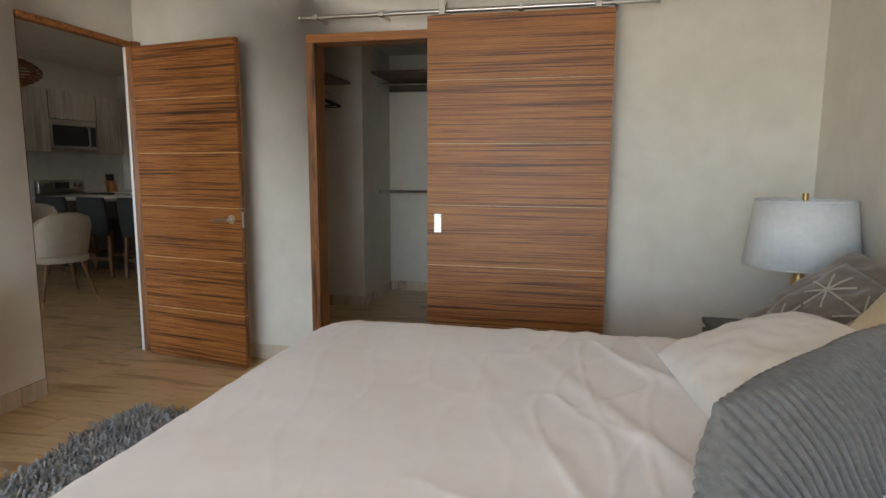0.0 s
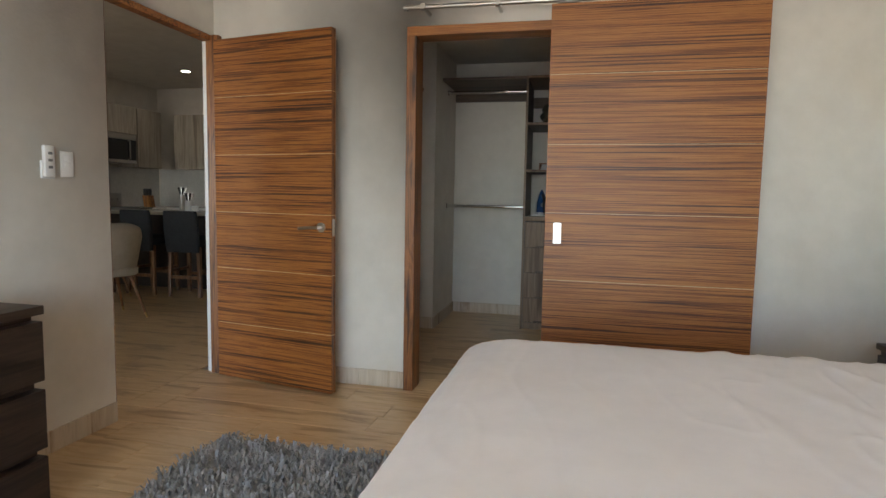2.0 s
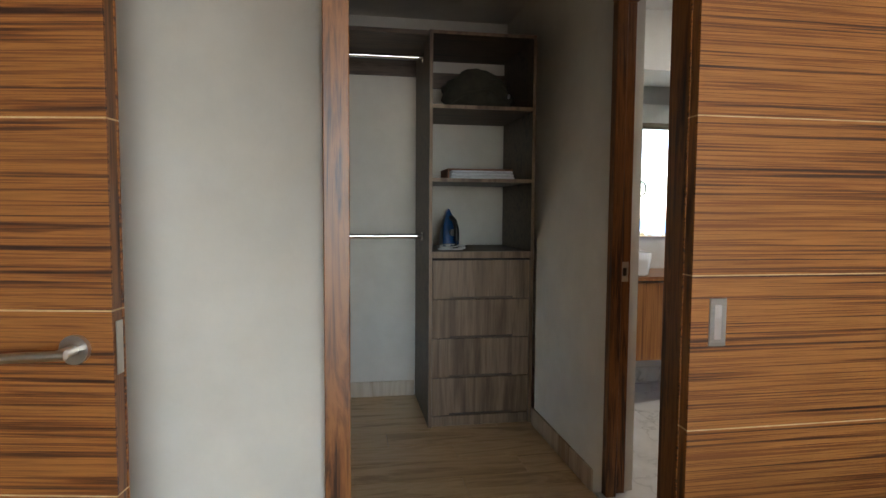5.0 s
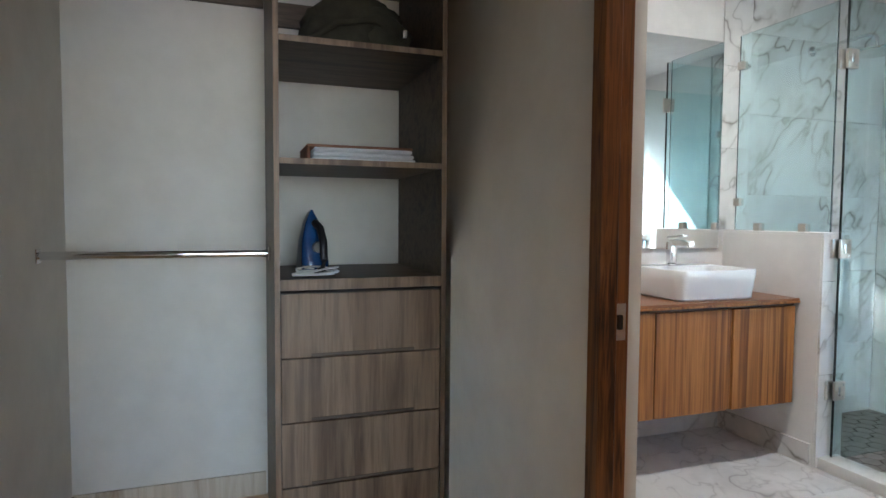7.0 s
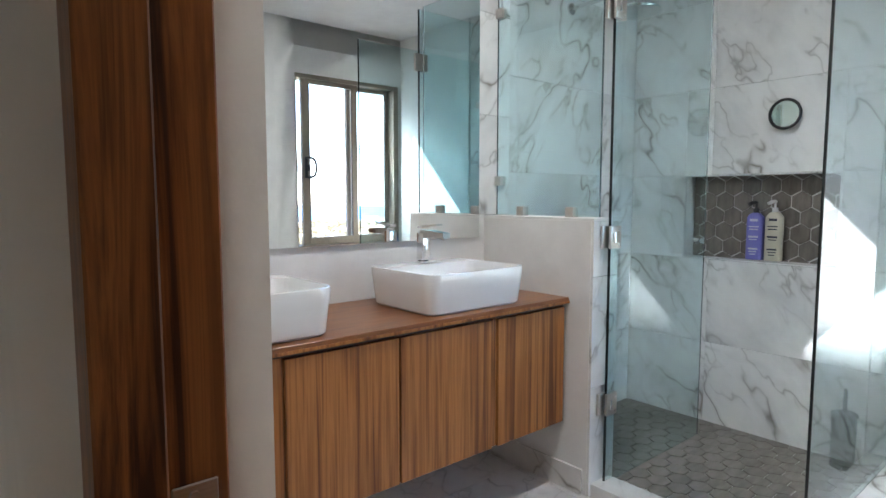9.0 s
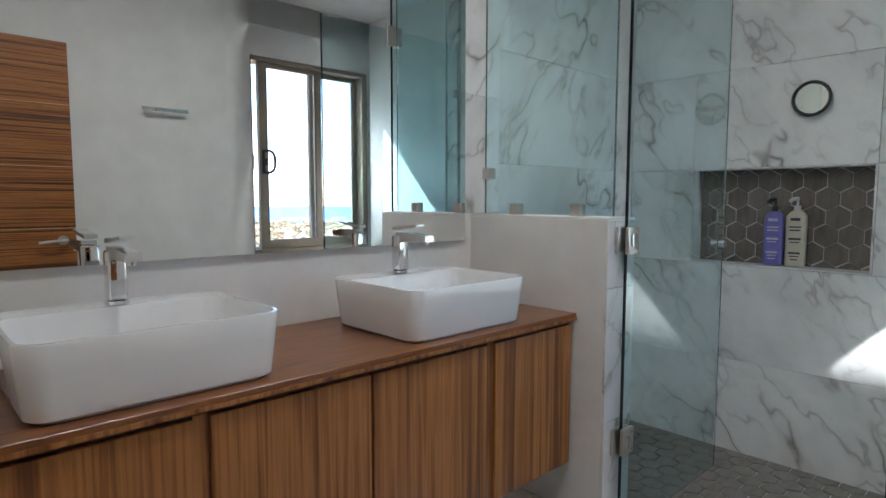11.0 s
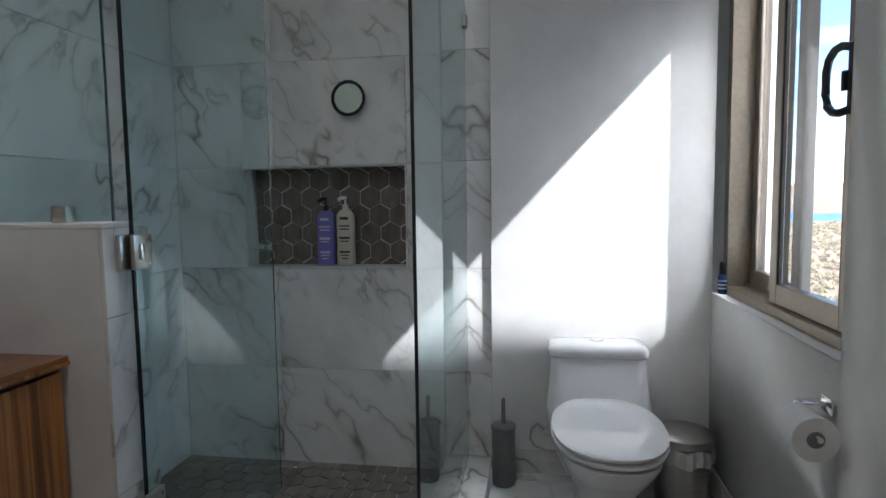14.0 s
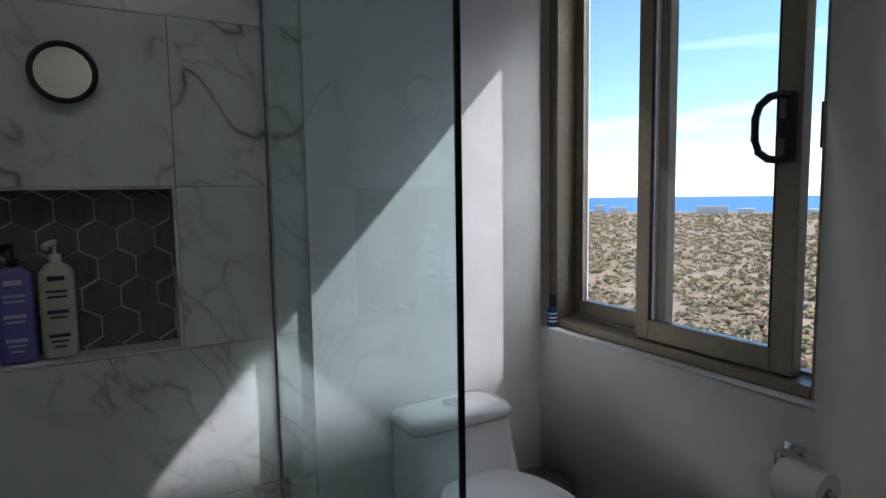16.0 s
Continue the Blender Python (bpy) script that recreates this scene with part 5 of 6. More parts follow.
tp = thing("toilet_roll_holder", pose(1.80, 4.0, 0.665), "chrome holder with a white paper roll on the wall", "toilet paper")
part("wall_plate", box(B(), 0.02, 0.075, 0.0, 0.008, 0.005, 0.045, 0.003), CHROME, tp)
part("arm", box(B(), 0.03, 0.07, 0.0, 0.075, 0.028, 0.036, 0.003), CHROME, tp)
part("bar", tube(B(), [(0.05, 0.07, 0.032), (0.05, 0.078, 0.02), (0.04, 0.078, 0.0), (0.0, 0.078, -0.012), (-0.09, 0.078, -0.012)], 0.007, 10), CHROME, tp)
bm = B()
n = 40
loft(bm, [[(x, 0.078 + r * math.cos(6.28318 * k / n), -0.02 + r * math.sin(6.28318 * k / n)) for k in range(n)] for x, r in ((0.035, 0.02), (0.035, 0.052), (-0.068, 0.052), (-0.068, 0.02), (0.035, 0.02))], cap=False)
part("roll", bm, PAPER, tp, "white paper roll", smooth=40)
part("core", cyl(B(), (-0.0685, 0.078, -0.02), (0.0355, 0.078, -0.02), 0.0195, n=24), GREY_PLASTIC, tp)

tb = thing("towel_bar", pose(1.22, 4.0, 1.775), "short chrome towel bar on the wall", "towel bar")
part("bar", box(B(), -0.14, 0.14, 0.04, 0.055, -0.012, 0.012, 0.003), CHROME, tb)
for x in (-0.1, 0.1):
    part("post", box(B(), x - 0.01, x + 0.01, 0.0, 0.04, -0.01, 0.01, 0.002), CHROME, tb)


# ---- kitchen and dining corner ----
def chair(m, label):
    c = thing("dining_chair", m, label, "chair", "dining chairs")
    n, seat = 28, 0.46
    outer = []
    for z, k in ((0.40, 0.82), (0.46, 0.88), (0.55, 0.93), (0.70, 1.0), (0.82, 1.05), (0.88, 1.06)):
        r = []
        for j in range(n + 1):
            a = math.radians(-6 + 192 * j / n)
            back = max(0.0, math.sin(a))
            zz = min(z, 0.47 + 0.41 * back ** 0.45)
            cx, sy = math.cos(a), math.sin(a)
            r.append((0.25 * k * math.copysign(abs(cx) ** 0.75, cx), 0.225 * k * math.copysign(abs(sy) ** 0.75, sy) + 0.14 * (zz - 0.4), zz))
        outer.append(r)
    bm = B()
    vs = [[bm.verts.new(p) for p in r] for r in outer]
    for a, b in zip(vs, vs[1:]):
        for j in range(n):
            bm.faces.new((a[j], a[j + 1], b[j + 1], b[j]))
    sh_ = part("backrest", bm, CREAM_SEAT, c, smooth=60)
    mod = sh_.modifiers.new("thickness", "SOLIDIFY")
    mod.thickness, mod.offset = 0.035, 0
    part("seat", loft(B(), [rrect(0, 0.0, 0.44, 0.46, 0.14, 0.40), rrect(0, 0.0, 0.47, 0.48, 0.15, 0.42), rrect(0, 0.0, 0.47, 0.48, 0.15, 0.46), rrect(0, 0, 0.42, 0.43, 0.14, 0.475)]), CREAM_SEAT, c, smooth=60)
    for sx in (-1, 1):
        for sy in (-1, 1):
            a, b = Vector((sx * 0.15, sy * 0.15, 0.40)), Vector((sx * 0.235, sy * 0.235, 0.05))
            lg = part("leg", cyl(B(), b, a, 0.011, 0.02, 14), LEGWOOD, c)
            part("ferrule", cyl(B(), (sx * 0.247, sy * 0.247, 0.0), b, 0.009, 0.0115, 14), BRASS, lg, "brass tip")
    return c


ch = chair(pose(-4.66, 5.04, 0, 0, 0, -115.5), "cream upholstered dining chair with wooden legs")
copy_thing(ch, pose(-5.58, 5.88, 0, 0, 0, 75))
tbl = thing("dining_table", pose(-5.35, 4.75, 0), "dark round dining table beside the chairs", "table")
part("tabletop", lathe(B(), [(0.50, 0.715), (0.53, 0.73), (0.53, 0.748), (0.52, 0.752)], 56), ESPRESSO, tbl)
part("pedestal", lathe(B(), [(0.25, 0), (0.25, 0.02), (0.08, 0.06), (0.055, 0.3), (0.08, 0.712)], 32), ESPRESSO, tbl)


def stool(m):
    s = thing("bar_stool", m, "charcoal upholstered counter stool with wooden legs", "stool", "stools at the peninsula")
    part("seat", box(B(), -0.20, 0.20, -0.20, 0.20, 0.56, 0.66, 0.03, 3), CHARCOAL, s)
    rings = [rrect(0, -0.21 - 0.10 * (z - 0.56), w, 0.05, 0.022, z) for z, w in ((0.50, 0.38), (0.56, 0.40), (0.75, 0.42), (0.93, 0.40), (0.955, 0.38))]
    part("backrest", loft(B(), rings), CHARCOAL, s, smooth=60)
    for sx in (-1, 1):
        for sy in (-1, 1):
            part("leg", loft(B(), [rrect(sx * 0.185, sy * 0.185, 0.036, 0.036, 0.004, 0.0, 2), rrect(sx * 0.17, sy * 0.17, 0.042, 0.042, 0.004, 0.56, 2)]), LEGWOOD, s)
    for sy in (-1, 1):
        part("stretcher", box(B(), -0.165, 0.165, sy * 0.18 - 0.01, sy * 0.18 + 0.01, 0.20, 0.235, 0.002, 1), LEGWOOD, s)
    for sx in (-1, 1):
        part("stretcher", box(B(), sx * 0.18 - 0.01, sx * 0.18 + 0.01, -0.165, 0.165, 0.27, 0.30, 0.002, 1), LEGWOOD, s)
    return s


st = stool(pose(-4.71, 6.38, 0, 0, 0, 3))
copy_thing(st, pose(-5.27, 6.40, 0, 0, 0, -4))
copy_thing(st, pose(-5.83, 6.38, 0, 0, 0, 2))

pen = thing("peninsula", pose(0, 0, 0), "dark kitchen peninsula below a white top", "kitchen counter")
part("end_panel", box(B(), -4.40, -4.36, 6.40, 7.05, 0, 0.895, 0.002, 1), ESPRESSO, pen)
part("front_panel", box(B(), -6.3, -4.402, 6.72, 6.74, 0.0, 0.895, 0.002, 1), ESPRESSO, pen)
part("carcass", box(B(), -6.3, -4.402, 6.742, 7.04, 0.08, 0.894), ESPRESSO, pen)
pt = solid("quartz_worktop", box(B(), -6.33, -4.33, 6.36, 7.08, 0.897, 0.935, 0.004), QUARTZ, "white quartz top of the peninsula", "worktop")

bc = thing("base_cabinet", pose(0, 0, 0), "dark base cabinets along the kitchen wall", "cabinet")
part("carcass", box(B(), -6.948, -6.36, 7.86, 8.648, 0.0, 0.89), ESPRESSO, bc)
bc2 = thing("base_cabinet", pose(0, 0, 0), "dark base cabinet under the coffee maker", "cabinet")
part("carcass", box(B(), -6.35, -5.50, 8.07, 8.648, 0.0, 0.89), ESPRESSO, bc2)
for x in (-6.34, -5.92):
    part("door", box(B(), x, x + 0.41, 8.05, 8.068, 0.1, 0.87, 0.002, 1), ESPRESSO, bc2)
solid("kitchen_worktop", box(B(), -6.948, -5.50, 8.03, 8.648, 0.892, 0.93, 0.003), QUARTZ, "white quartz worktop along the wall", "worktop")
solid("kitchen_worktop", box(B(), -6.948, -6.34, 7.75, 8.028, 0.892, 0.93, 0.003), QUARTZ, "white quartz worktop beside the stove", "worktop")
bs = solid("backsplash", box(B(), -6.93, -5.50, 8.638, 8.646, 0.932, 1.50), QUARTZ, "pale backsplash behind the worktop", "backsplash")
solid("backsplash", box(B(), -6.948, -6.94, 5.8, 8.63, 0.932, 1.50), QUARTZ, "pale backsplash behind the stove", "backsplash")


def upper(axis, a, b, front, back, z0, z1):
    u = thing("upper_cabinet", pose(0, 0, 0), "pale grey wood-grain wall cabinet", "cabinet", "upper cabinets")
    if axis == "y":
        part("body", box(B(), a, b, front + 0.02, back, z0, z1), GREY_LAM, u)
        part("door", box(B(), a + 0.002, b - 0.002, front, front + 0.019, z0 + 0.002, z1 - 0.002, 0.0015, 1), GREY_LAM, u)
    else:
        part("body", box(B(), back, front - 0.02, a, b, z0, z1), GREY_LAM, u)
        part("door", box(B(), front - 0.019, front, a + 0.002, b - 0.002, z0 + 0.002, z1 - 0.002, 0.0015, 1), GREY_LAM, u)


upper("y", -6.40, -5.52, 8.30, 8.648, 1.50, 2.30)
for a, b, z in ((7.79, 8.28, 1.5), (6.98, 7.78, 1.95), (6.45, 6.97, 1.5), (5.9, 6.44, 1.5)):
    upper("x", a, b, -6.60, -6.948, z, 2.33)
fr_ = thing("tall_cabinet", pose(0, 0, 0), "tall dark cabinet at the worktop's end", "cabinet")
part("body", box(B(), -5.49, -4.9, 8.02, 8.648, 0, 2.32, 0.003), ESPRESSO, fr_)
part("door", box(B(), -5.485, -4.905, 8.0, 8.018, 0.1, 2.31, 0.002, 1), ESPRESSO, fr_)

mw = thing("microwave", pose(-6.62, 7.38, 1.55), "steel and black microwave under the wall cabinets", "microwave")
part("body", box(B(), -0.32, -0.006, -0.39, 0.39, 0.0, 0.395, 0.004), BLACK, mw)
part("trim", box(B(), -0.005, 0.012, -0.39, 0.39, 0.32, 0.395, 0.002, 1), STEEL, mw)
part("trim", box(B(), -0.005, 0.012, -0.39, 0.39, 0.0, 0.04, 0.002, 1), STEEL, mw)
part("door_glass", box(B(), -0.005, 0.01, -0.36, 0.20, 0.042, 0.318, 0.002, 1), BLACK, mw)
part("handle", tube(B(), [(0.012, 0.235, 0.05), (0.04, 0.235, 0.06), (0.04, 0.235, 0.30), (0.012, 0.235, 0.31)], 0.011, 10), STEEL, mw)
part("side_strip", box(B(), -0.005, 0.02, -0.388, -0.362, 0.042, 0.318, 0.002, 1), STEEL, mw)
part("keypad", box(B(), -0.005, 0.01, 0.26, 0.385, 0.042, 0.318, 0.002, 1), BLACK, mw)
stv = thing("stove", pose(-6.62, 7.36, 0), "black and steel electric stove against the wall", "stove")
part("body", box(B(), -0.31, 0.27, -0.38, 0.38, 0.0, 0.92, 0.004), BLACK, stv)
part("hob", box(B(), -0.31, 0.28, -0.385, 0.385, 0.921, 0.935, 0.003), BLACK, stv)
ps = part("control_panel", box(B(), -0.31, -0.24, -0.385, 0.385, 0.936, 1.13, 0.01), STEEL, stv, "steel control panel")
part("display", box(B(), -0.2395, -0.236, -0.12, 0.12, 1.0, 1.09, 0.001, 1), BLACK, ps)
for y in (-0.31, -0.22, 0.22, 0.31):
    part("knob", cyl(B(), (-0.24, y, 1.045), (-0.215, y, 1.045), 0.022), STEEL, ps)
part("oven_handle", tube(B(), [(0.27, -0.3, 0.78), (0.31, -0.29, 0.78), (0.31, 0.29, 0.78), (0.27, 0.3, 0.78)], 0.01), STEEL, stv)

kn = thing("knife_block", pose(-6.62, 8.02, 0.93), "wooden knife block with black handles", "knife block")
part("block", loft(B(), [rrect(0, 0, 0.10, 0.12, 0.006, 0.0), rrect(-0.03, 0, 0.10, 0.12, 0.006, 0.17)]), TEAK, kn)
for i in range(2):
    for j in range(3):
        part("handle", box(B(), -0.07 + i * 0.045, -0.045 + i * 0.045, -0.045 + j * 0.035, -0.022 + j * 0.035, 0.165, 0.27, 0.005), BLACK, kn)
cf = thing("coffee_maker", pose(-5.70, 8.42, 0.93), "black drip coffee maker with a glass jug", "coffee maker")
part("back", box(B(), -0.09, 0.09, 0.04, 0.14, 0, 0.30, 0.008), BLACK, cf)
part("top", box(B(), -0.095, 0.095, -0.10, 0.14, 0.24, 0.32, 0.012), BLACK, cf)
part("base", box(B(), -0.09, 0.09, -0.10, 0.04, 0, 0.03, 0.005), BLACK, cf)
part("jug", lathe(B(), [(0.055, 0.031), (0.07, 0.06), (0.068, 0.12), (0.05, 0.16), (0.05, 0.175)], 24, (0, -0.035, 0)), BLACK, cf)
part("jug_band", lathe(B(), [(0.0705, 0.09), (0.0715, 0.092), (0.0705, 0.108)], 24, (0, -0.035, 0)), STEEL, cf)
part("handle", tube(B(), [(-0.05, -0.05, 0.16), (-0.10, -0.07, 0.15), (-0.105, -0.07, 0.09), (-0.07, -0.06, 0.07)], 0.008), BLACK, cf)
for x, y, r, h, mt, lb in ((-5.03, 6.75, 0.05, 0.12, WHITE_PLASTIC, "white utensil crock on the peninsula"), (-5.20, 6.85, 0.035, 0.19, STEEL, "steel shaker standing on the peninsula"), (-4.93, 6.72, 0.045, 0.06, QUARTZ, "pale bowl on the peninsula")):
    k = thing("kitchen_jar", pose(x, y, 0.936), lb, "jar", "jars on the peninsula")
    part("body", lathe(B(), [(r * 0.9, 0), (r, 0.006), (r, h), (r * 0.85, h + 0.004)], 24), mt, k)
    if h > 0.1:
        for q in range(4):
            part("utensil", cyl(B(), (0.012 * q - 0.02, 0.01 * (q % 2), h - 0.02), (0.03 * q - 0.045, 0.02 * (q % 2), h + 0.09), 0.006, 0.014, 10), STEEL if q % 2 else BLACK, k)
pd = thing("pendant_lamp", pose(-5.55, 5.50, 0), "woven brown pendant lamp over the dining table", "pendant lamp")
for k in range(9):
    z = 2.16 + k * 0.03
    r = 0.10 + 0.19 * math.sin(math.pi * (k + 0.8) / 9.6)
    part("woven_ring", tube(B(), [(r * math.cos(6.28318 * j / 40), r * math.sin(6.28318 * j / 40), z) for j in range(41)], 0.012, 6), WICKER, pd)
for j in range(12):
    a = 6.28318 * j / 12
    part("rib", tube(B(), [((0.10 + 0.185 * math.sin(math.pi * (k + 0.8) / 9.6)) * math.cos(a), (0.10 + 0.185 * math.sin(math.pi * (k + 0.8) / 9.6)) * math.sin(a), 2.16 + k * 0.03) for k in range(9)], 0.004, 6), WICKER, pd)
part("cord", cyl(B(), (0, 0, 2.39), (0, 0, 2.75), 0.004, n=8), BLACK, pd)
part("cap", lathe(B(), [(0.12, 2.395), (0.12, 2.405), (0.03, 2.42)], 24), WICKER, pd)


# ---- outside: a slope down to scrubland, the shore and the sea ----
def ground_z(x, y):
    r = math.hypot(x, y)
    z = -7.0 - 23.0 * min(1.0, max(0.0, (r - 13) / 58)) ** 0.75
    z += 1.2 * noise.noise(Vector((x * 0.012, y * 0.012, 0.4))) * min(1, r / 120)
    shore = 860 + 110 * noise.noise(Vector((x * 0.0022, y * 0.0022, 2.2)))
    if r > shore:
        z -= min(14.0, (r - shore) * 0.05)
    h1 = math.hypot(x - 1500, y + 640)
    z += 75 * math.exp(-(h1 / 230) ** 2)
    return z


bm = B()
rad = [0, 6, 12, 18, 26, 36, 48, 60, 75, 95, 120, 150, 190, 240, 300, 380, 480, 600, 680, 740, 800, 860, 920, 980, 1080, 1180, 1280, 1400, 1600, 1900, 2300, 2650]
rows_ = []
for r in rad[1:]:
    rows_.append([bm.verts.new((r * math.cos(6.28318 * k / 144), r * math.sin(6.28318 * k / 144), ground_z(r * math.cos(6.28318 * k / 144), r * math.sin(6.28318 * k / 144)))) for k in range(144)])
for a, b in zip(rows_, rows_[1:]):
    for k in range(144):
        bm.faces.new((a[k], a[(k + 1) % 144], b[(k + 1) % 144], b[k]))
c0 = bm.verts.new((0, 0, -7.0))
for k in range(144):
    bm.faces.new((c0, rows_[0][k], rows_[0][(k + 1) % 144]))
structure("ground", bm, SCRUB_GROUND, "dry sandy hillside falling to a plain", "ground")
bm = B()
bmesh.ops.create_circle(bm, cap_ends=True, segments=96, radius=2700, matrix=pose(0, 0, -33.2))
structure("water", bm, SEA, "blue sea out to the horizon", "sea")

rng = random.Random(11)
bv, bf_ = [], []
for k in range(15000):
    d = 45 + 720 * rng.random() ** 1.9
    hd = radians(rng.uniform(-172, -84))
    cx, cy = d * -math.sin(hd), d * math.cos(hd)
    cz = ground_z(cx, cy)
    s = rng.uniform(0.5, 1.5) * (1 + d / 600)
    for c in range(rng.choice((3, 4, 5))):
        ox, oy, oz = rng.uniform(-1, 1) * s * 0.7, rng.uniform(-1, 1) * s * 0.7, rng.uniform(0.2, 0.8) * s
        i0 = len(bv)
        for q in range(6):
            dx, dy, dz = ((1, 0, 0), (-1, 0, 0), (0, 1, 0), (0, -1, 0), (0, 0, 1), (0, 0, -1))[q]
            rr = s * rng.uniform(0.3, 0.75)
            bv.append((cx + ox + dx * rr + rng.uniform(-0.2, 0.2) * s, cy + oy + dy * rr + rng.uniform(-0.2, 0.2) * s, cz + oz + dz * rr * 0.8))
        bf_ += [(i0 + a, i0 + b, i0 + t) for a, b in ((0, 2), (2, 1), (1, 3), (3, 0)) for t in (4, 5)]
me = bpy.data.meshes.new("scrub")
me.from_pydata(bv, [], bf_)
me.materials.append(BUSH)
tagged(new("scrub", me), "dry brown and olive desert scrub", "bushes", "", "stuff")


def far_building(x, y, w, h, d, storeys, bays, rz):
    b = thing("far_building", pose(x, y, ground_z(x, y), 0, 0, rz), "pale hotel block near the distant shore", "building", "far buildings")
    part("wall", box(B(), -w / 2, w / 2, -d / 2, d / 2, -2, h), FAR_WALL, b)
    part("roof", box(B(), -w / 2 - 0.6, w / 2 + 0.6, -d / 2 - 0.6, d / 2 + 0.6, h, h + 0.9), FAR_WALL, b)
    me = None
    for i in range(bays):
        for j in range(storeys):
            xx, zz = -w / 2 + (i + 0.5) * w / bays, (j + 0.5) * h / storeys
            bm = box(B(), xx - w / bays * 0.32, xx + w / bays * 0.32, -d / 2 - 0.2, -d / 2 + 0.3, zz - h / storeys * 0.3, zz + h / storeys * 0.3)
            part("window", bm, FAR_PANE, b)
    return b


for hd, d, w, h, s, n in ((-117.5, 1030, 60, 15, 4, 9), (-120.2, 1010, 28, 10, 3, 5), (-109.5, 1040, 34, 13, 4, 6), (-107.8, 1060, 22, 17, 5, 4), (-106.5, 1000, 30, 7, 2, 6), (-124.5, 990, 46, 9, 3, 8), (-127.5, 1010, 30, 11, 3, 5), (-112.0, 980, 26, 6, 2, 5)):
    hd -= 26
    a = radians(hd)
    d *= 0.79
    far_building(-d * math.sin(a), d * math.cos(a), w * 0.6, h * 0.55, 14, s, n, hd + 180)


# ---- tiles and planks ----
def plank_floor(name, x0, x1, y0, y1, label, seed):
    """Plank tiles 1.2 x 0.2 m in staggered rows; whole ones share a mesh."""
    root = thing(name, pose(0, 0, 0), label, "floor", "", "structure")
    L, W, g = 1.2, 0.2, 0.0012
    whole = mesh_of("plank", box(B(), g, L - g, g, W - g, -0.0115, 0.0, 0.0008, 1), PLANK)
    r2 = random.Random(seed)
    y = y0
    while y < y1 - 0.02:
        w = min(W, y1 - y)
        x = x0 - r2.choice((0.0, 0.3, 0.6, 0.9)) - r2.random() * 0.1
        while x < x1:
            a, b = max(x, x0), min(x + L, x1)
            if b - a > 0.01:
                if b - a > L - 1e-6 and w > W - 1e-6:
                    me_ = whole
                else:
                    me_ = mesh_of("plank", box(B(), g, b - a - g, g, w - g, -0.0115, 0.0, 0.0008, 1), PLANK)
                o = new("plank", me_)
                o.location = (a, y, 0)
                o.parent = root
            x += L
        y += W
    return root


plank_floor("floor_planks_bedroom", -2.88, 1.49, -2.0, YA, "beige wood-look plank tiles in the bedroom", 1)
plank_floor("floor_planks_closet", -2.3, XC, YA, 6.335, "beige wood-look plank tiles in the closet", 2)
plank_floor("floor_planks_kitchen", -6.95, -2.88, -2.0, 8.64, "beige wood-look plank tiles in the kitchen", 3)
plank_floor("floor_planks_hall", -2.88, -2.55, YA + 0.126, 8.6, "beige wood-look plank tiles beside the kitchen", 5)


def tiles(name, rects, place, material, label, category):
    """Rectangular tiles (a0, a1, b0, b1), laid by place() into boxes, each an object of its own."""
    root = thing(name, pose(0, 0, 0), label, category, "", "structure")
    for r in rects:
        d = place(*r)
        c = ((d[0] + d[1]) / 2, (d[2] + d[3]) / 2, (d[4] + d[5]) / 2)
        bm = box(B(), d[0] - c[0], d[1] - c[0], d[2] - c[1], d[3] - c[1], d[4] - c[2], d[5] - c[2], 0.0008, 1)
        o = new("tile", mesh_of("tile", bm, material))
        o.location = c
        o.parent = root
    return root


G = 0.001


def grid(a0, a1, b0, b1, aw, bw, aoff=0.0, boff=0.0, hole=None):
    """Cells of a tile grid over a rectangle, split round one rectangular hole."""
    def cuts(lo, hi, w, off):
        out, t = [lo], lo + (off if off else w)
        while t < hi - 0.01:
            out.append(t)
            t += w
        return out + [hi]
    A, Bc = cuts(a0, a1, aw, aoff), cuts(b0, b1, bw, boff)
    cells = []
    for i in range(len(A) - 1):
        for j in range(len(Bc) - 1):
            cell = (A[i], A[i + 1], Bc[j], Bc[j + 1])
            if hole is None or cell[1] <= hole[0] or cell[0] >= hole[1] or cell[3] <= hole[2] or cell[2] >= hole[3]:
                cells.append(cell)
                continue
            x0, x1, z0, z1 = cell
            h0, h1, k0, k1 = max(x0, hole[0]), min(x1, hole[1]), max(z0, hole[2]), min(z1, hole[3])
            for q in ((x0, h0, z0, z1), (h1, x1, z0, z1), (h0, h1, z0, k0), (h0, h1, k1, z1)):
                if q[1] - q[0] > 0.006 and q[3] - q[2] > 0.006:
                    cells.append(q)
    return cells


NI = (5.275, 6.05, 0.898, 1.367)
tiles("wall_tiles_shower_back", grid(5.018, 6.385, -0.034, 2.638, 1.2, 0.469, 0.878, 0.462, NI), lambda a, b, c, d: (XN, XN + 0.0115, a + G, b - G, c + G, d - G), MARBLE, "large veined marble tiles on the shower wall", "wall tiles")
tiles("wall_tiles_shower_corner", grid(4.901, 5.016, 0.054, 2.638, 0.3, 0.469, 0, 0.38), lambda a, b, c, d: (XN - 0.02, XN + 0.0115, a + G, b - G, c + G, d - G), MARBLE, "marble strip where the glass meets the wall", "wall tiles")
tiles("wall_tiles_shower_side", grid(1.775, 2.884, -0.034, 2.638, 1.2, 0.469, 0, 0.462), lambda a, b, c, d: (a + G, b - G, 6.3855, 6.3965, c + G, d - G), MARBLE, "large veined marble tiles on the shower side wall", "wall tiles")
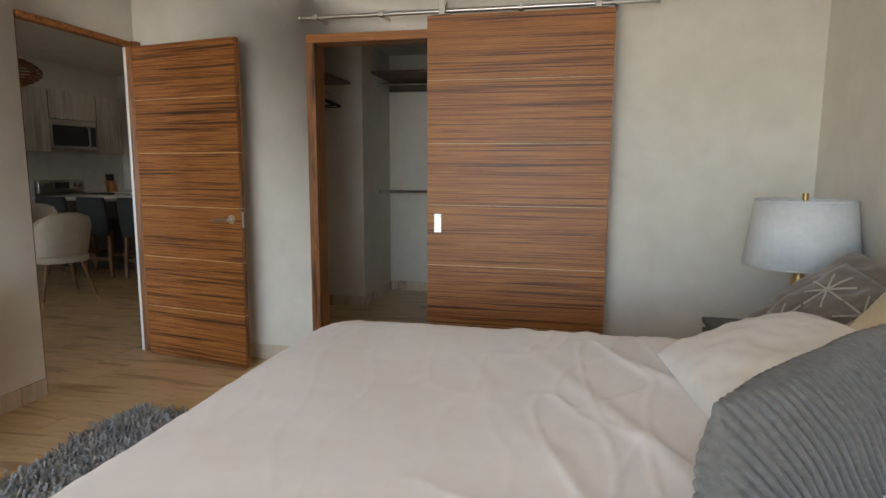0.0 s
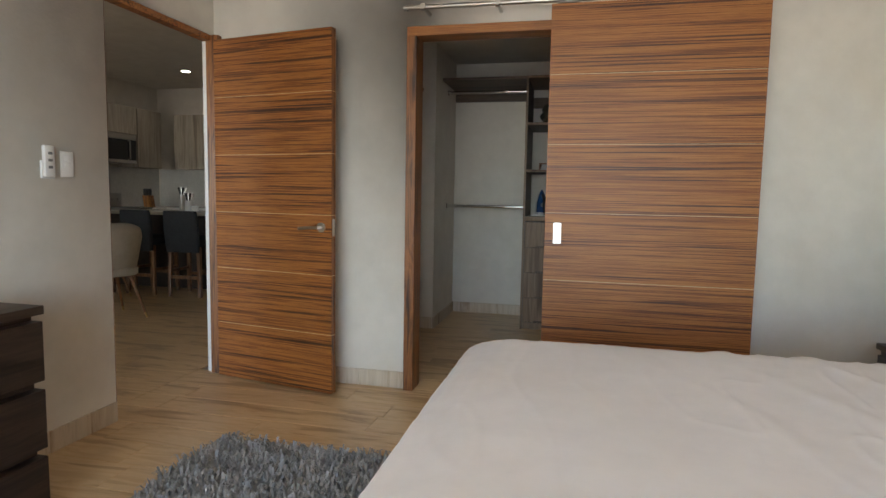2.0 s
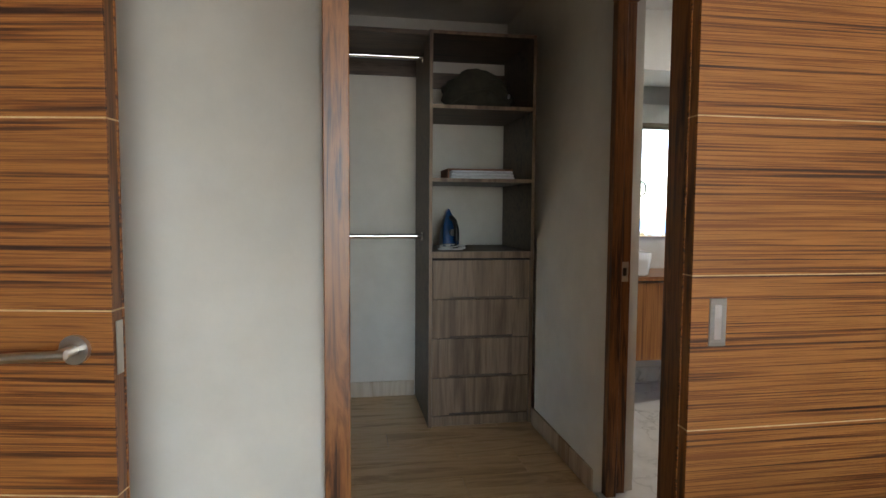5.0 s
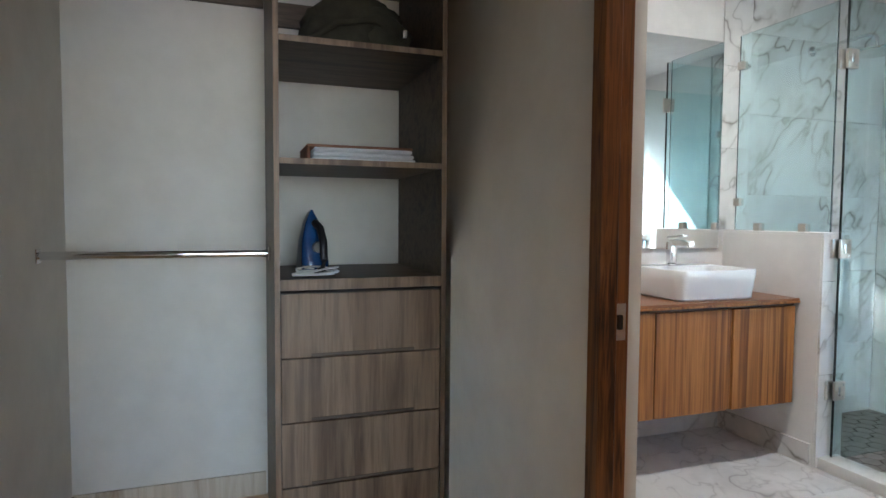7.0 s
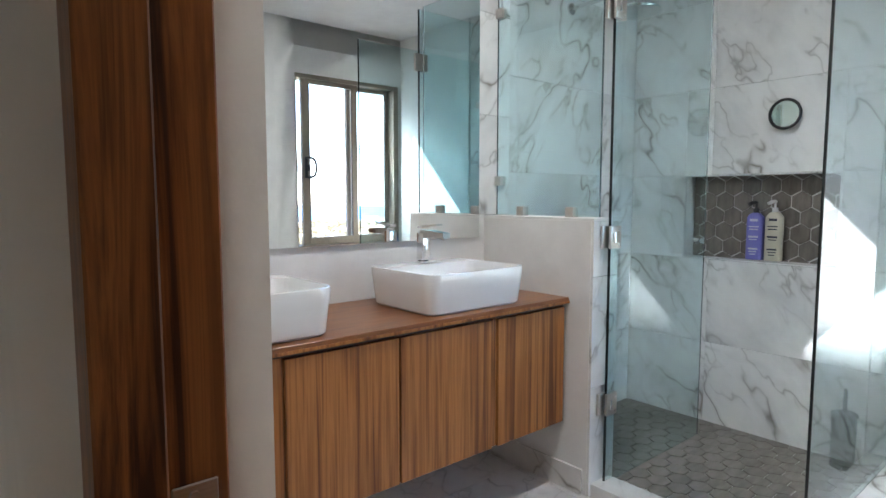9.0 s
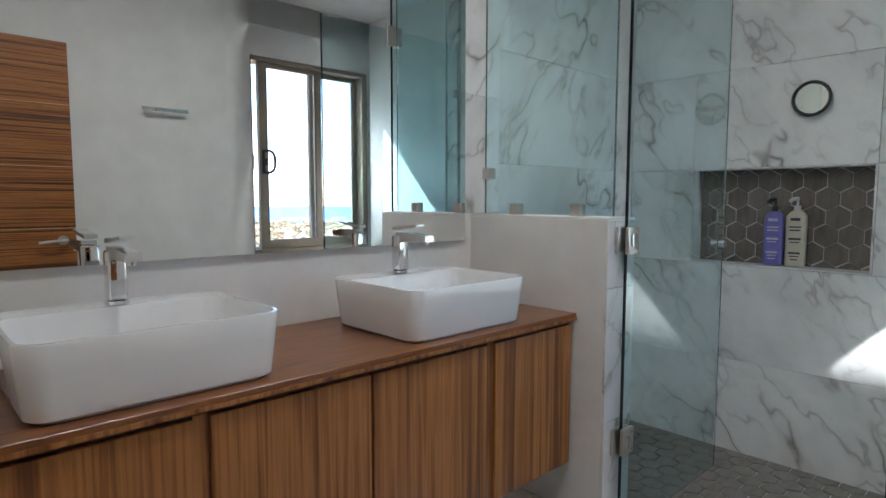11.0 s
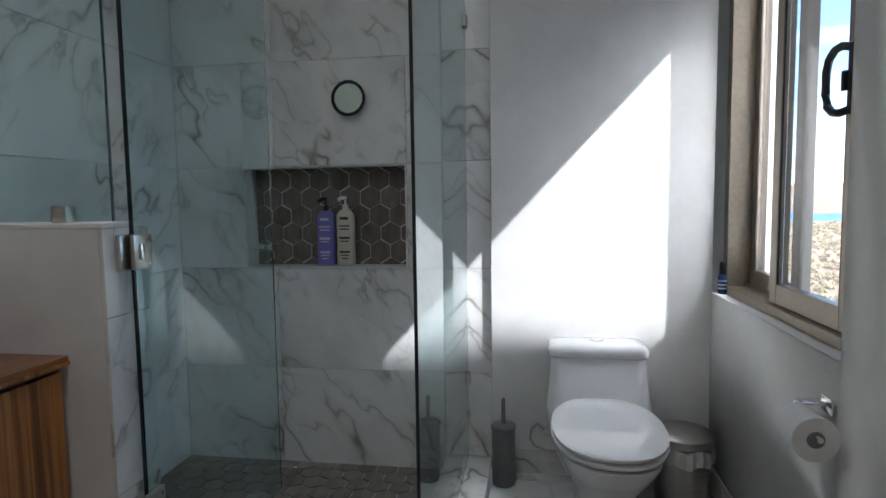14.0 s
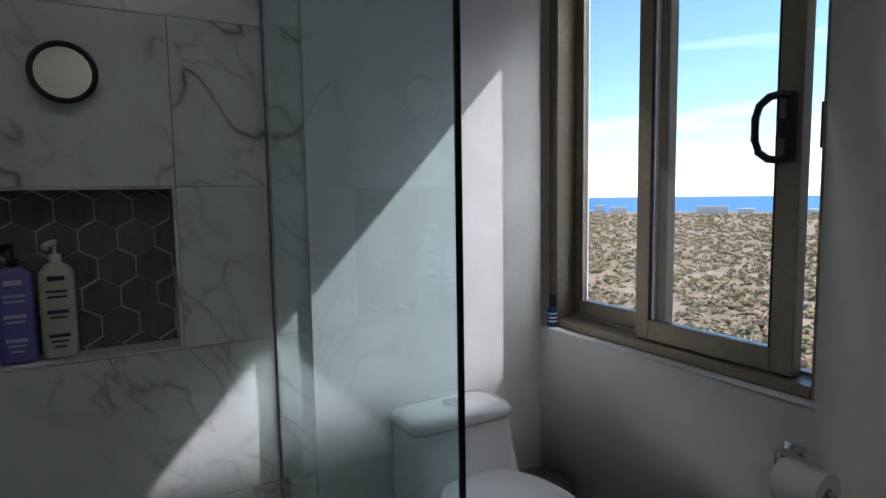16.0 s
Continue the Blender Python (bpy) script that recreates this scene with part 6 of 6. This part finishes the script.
tiles("wall_tiles_above_half_wall", grid(1.565, 1.774, 1.16, 2.638, 0.3, 0.469), lambda a, b, c, d: (a + G, b - G, 6.3755, 6.3845, c + G, d - G), MARBLE, "marble strip beside the mirror", "wall tiles")
tiles("half_wall_tiles", grid(0.0, 1.145, 0.0, 1.0, 0.46, 2.0), lambda a, b, c, d: (1.611, 1.776, 5.7605, 5.7715, a + G, b - G), MARBLE, "marble tiles on the end of the half wall", "wall tiles")
tiles("half_wall_tiles_inner", grid(5.772, 6.385, -0.034, 1.145, 0.7, 0.469, 0, 0.462), lambda a, b, c, d: (1.7655, 1.776, a + G, b - G, c + G, d - G), MARBLE, "marble tiles on the shower side of the half wall", "wall tiles")
tiles("half_wall_cap", [(5.761, 6.385, 0, 1)], lambda a, b, c, d: (1.609, 1.778, a, b, 1.1455, 1.157), WHITE_PLASTER, "white cap of the half wall", "wall cap")
tiles("niche_lining", [(0, 0, 0, 0)], lambda *k: (XN - 0.001, 2.999, 5.276, 6.049, 0.8985, 0.9045), MARBLE, "marble shelf of the niche", "wall tiles")
tiles("niche_sides", [(5.2755, 5.2845), (6.0455, 6.0495)], lambda a, b: (XN, 2.999, a, b, 0.906, 1.3665), MARBLE, "marble cheeks of the niche", "wall tiles")
tiles("niche_head", [(0, 0)], lambda a, b: (XN, 2.999, 5.286, 6.045, 1.3605, 1.3665), MARBLE, "marble head of the niche", "wall tiles")
tiles("floor_tiles_bath", grid(XD - 0.17, XT, 4.0, 6.385, 1.2, 0.6, 0.7, 0.35, (1.62, 3.0, 4.90, 6.5)), lambda a, b, c, d: (a + G, b - G, c + G, d - G, -0.1205, 0.0), MARBLE_FLOOR, "large polished marble floor tiles", "floor")


def hexes(name, u0, u1, v0, v1, r, place, label, turn=0.0):
    """Hexagon tiles in offset rows, whole where they fit; the grout bed shows between them."""
    root = thing(name, pose(0, 0, 0), label, "floor" if "floor" in name else "wall tiles", "", "structure")
    bm = B()
    pts = [(r * 0.95 * math.cos(radians(30 + 60 * k)), r * 0.95 * math.sin(radians(30 + 60 * k))) for k in range(6)]
    loft(bm, [[(x, y, 0.0) for x, y in pts], [(x, y, 0.0045) for x, y in pts], [(x * 0.975, y * 0.975, 0.006) for x, y in pts]])
    me_ = mesh_of("hexagon", bm, HEX)
    dx, dy = r * math.sqrt(3), r * 1.5
    j, v = 0, v0 + r * 0.6
    while v < v1:
        u = u0 + (dx / 2 if j % 2 else dx * 0.95)
        while u < u1 - dx * 0.3:
            o = new("hexagon", me_)
            o.matrix_basis = place(u, v)
            o.parent = root
            u += dx
        v += dy
        j += 1
    return root


hexes("floor_hexagons", 4.95, 6.47, 1.74, 2.90, 0.056, lambda u, v: pose(v, u, -0.0338, 0, 0, 90), "taupe stone hexagon tiles on the shower floor")
hexes("niche_hexagons", 5.19, 6.13, 0.85, 1.40, 0.056, lambda u, v: Matrix(((0, 0, -1, 2.9998), (-1, 0, 0, u), (0, 1, 0, v), (0, 0, 0, 1))), "taupe stone hexagon tiles in the niche")
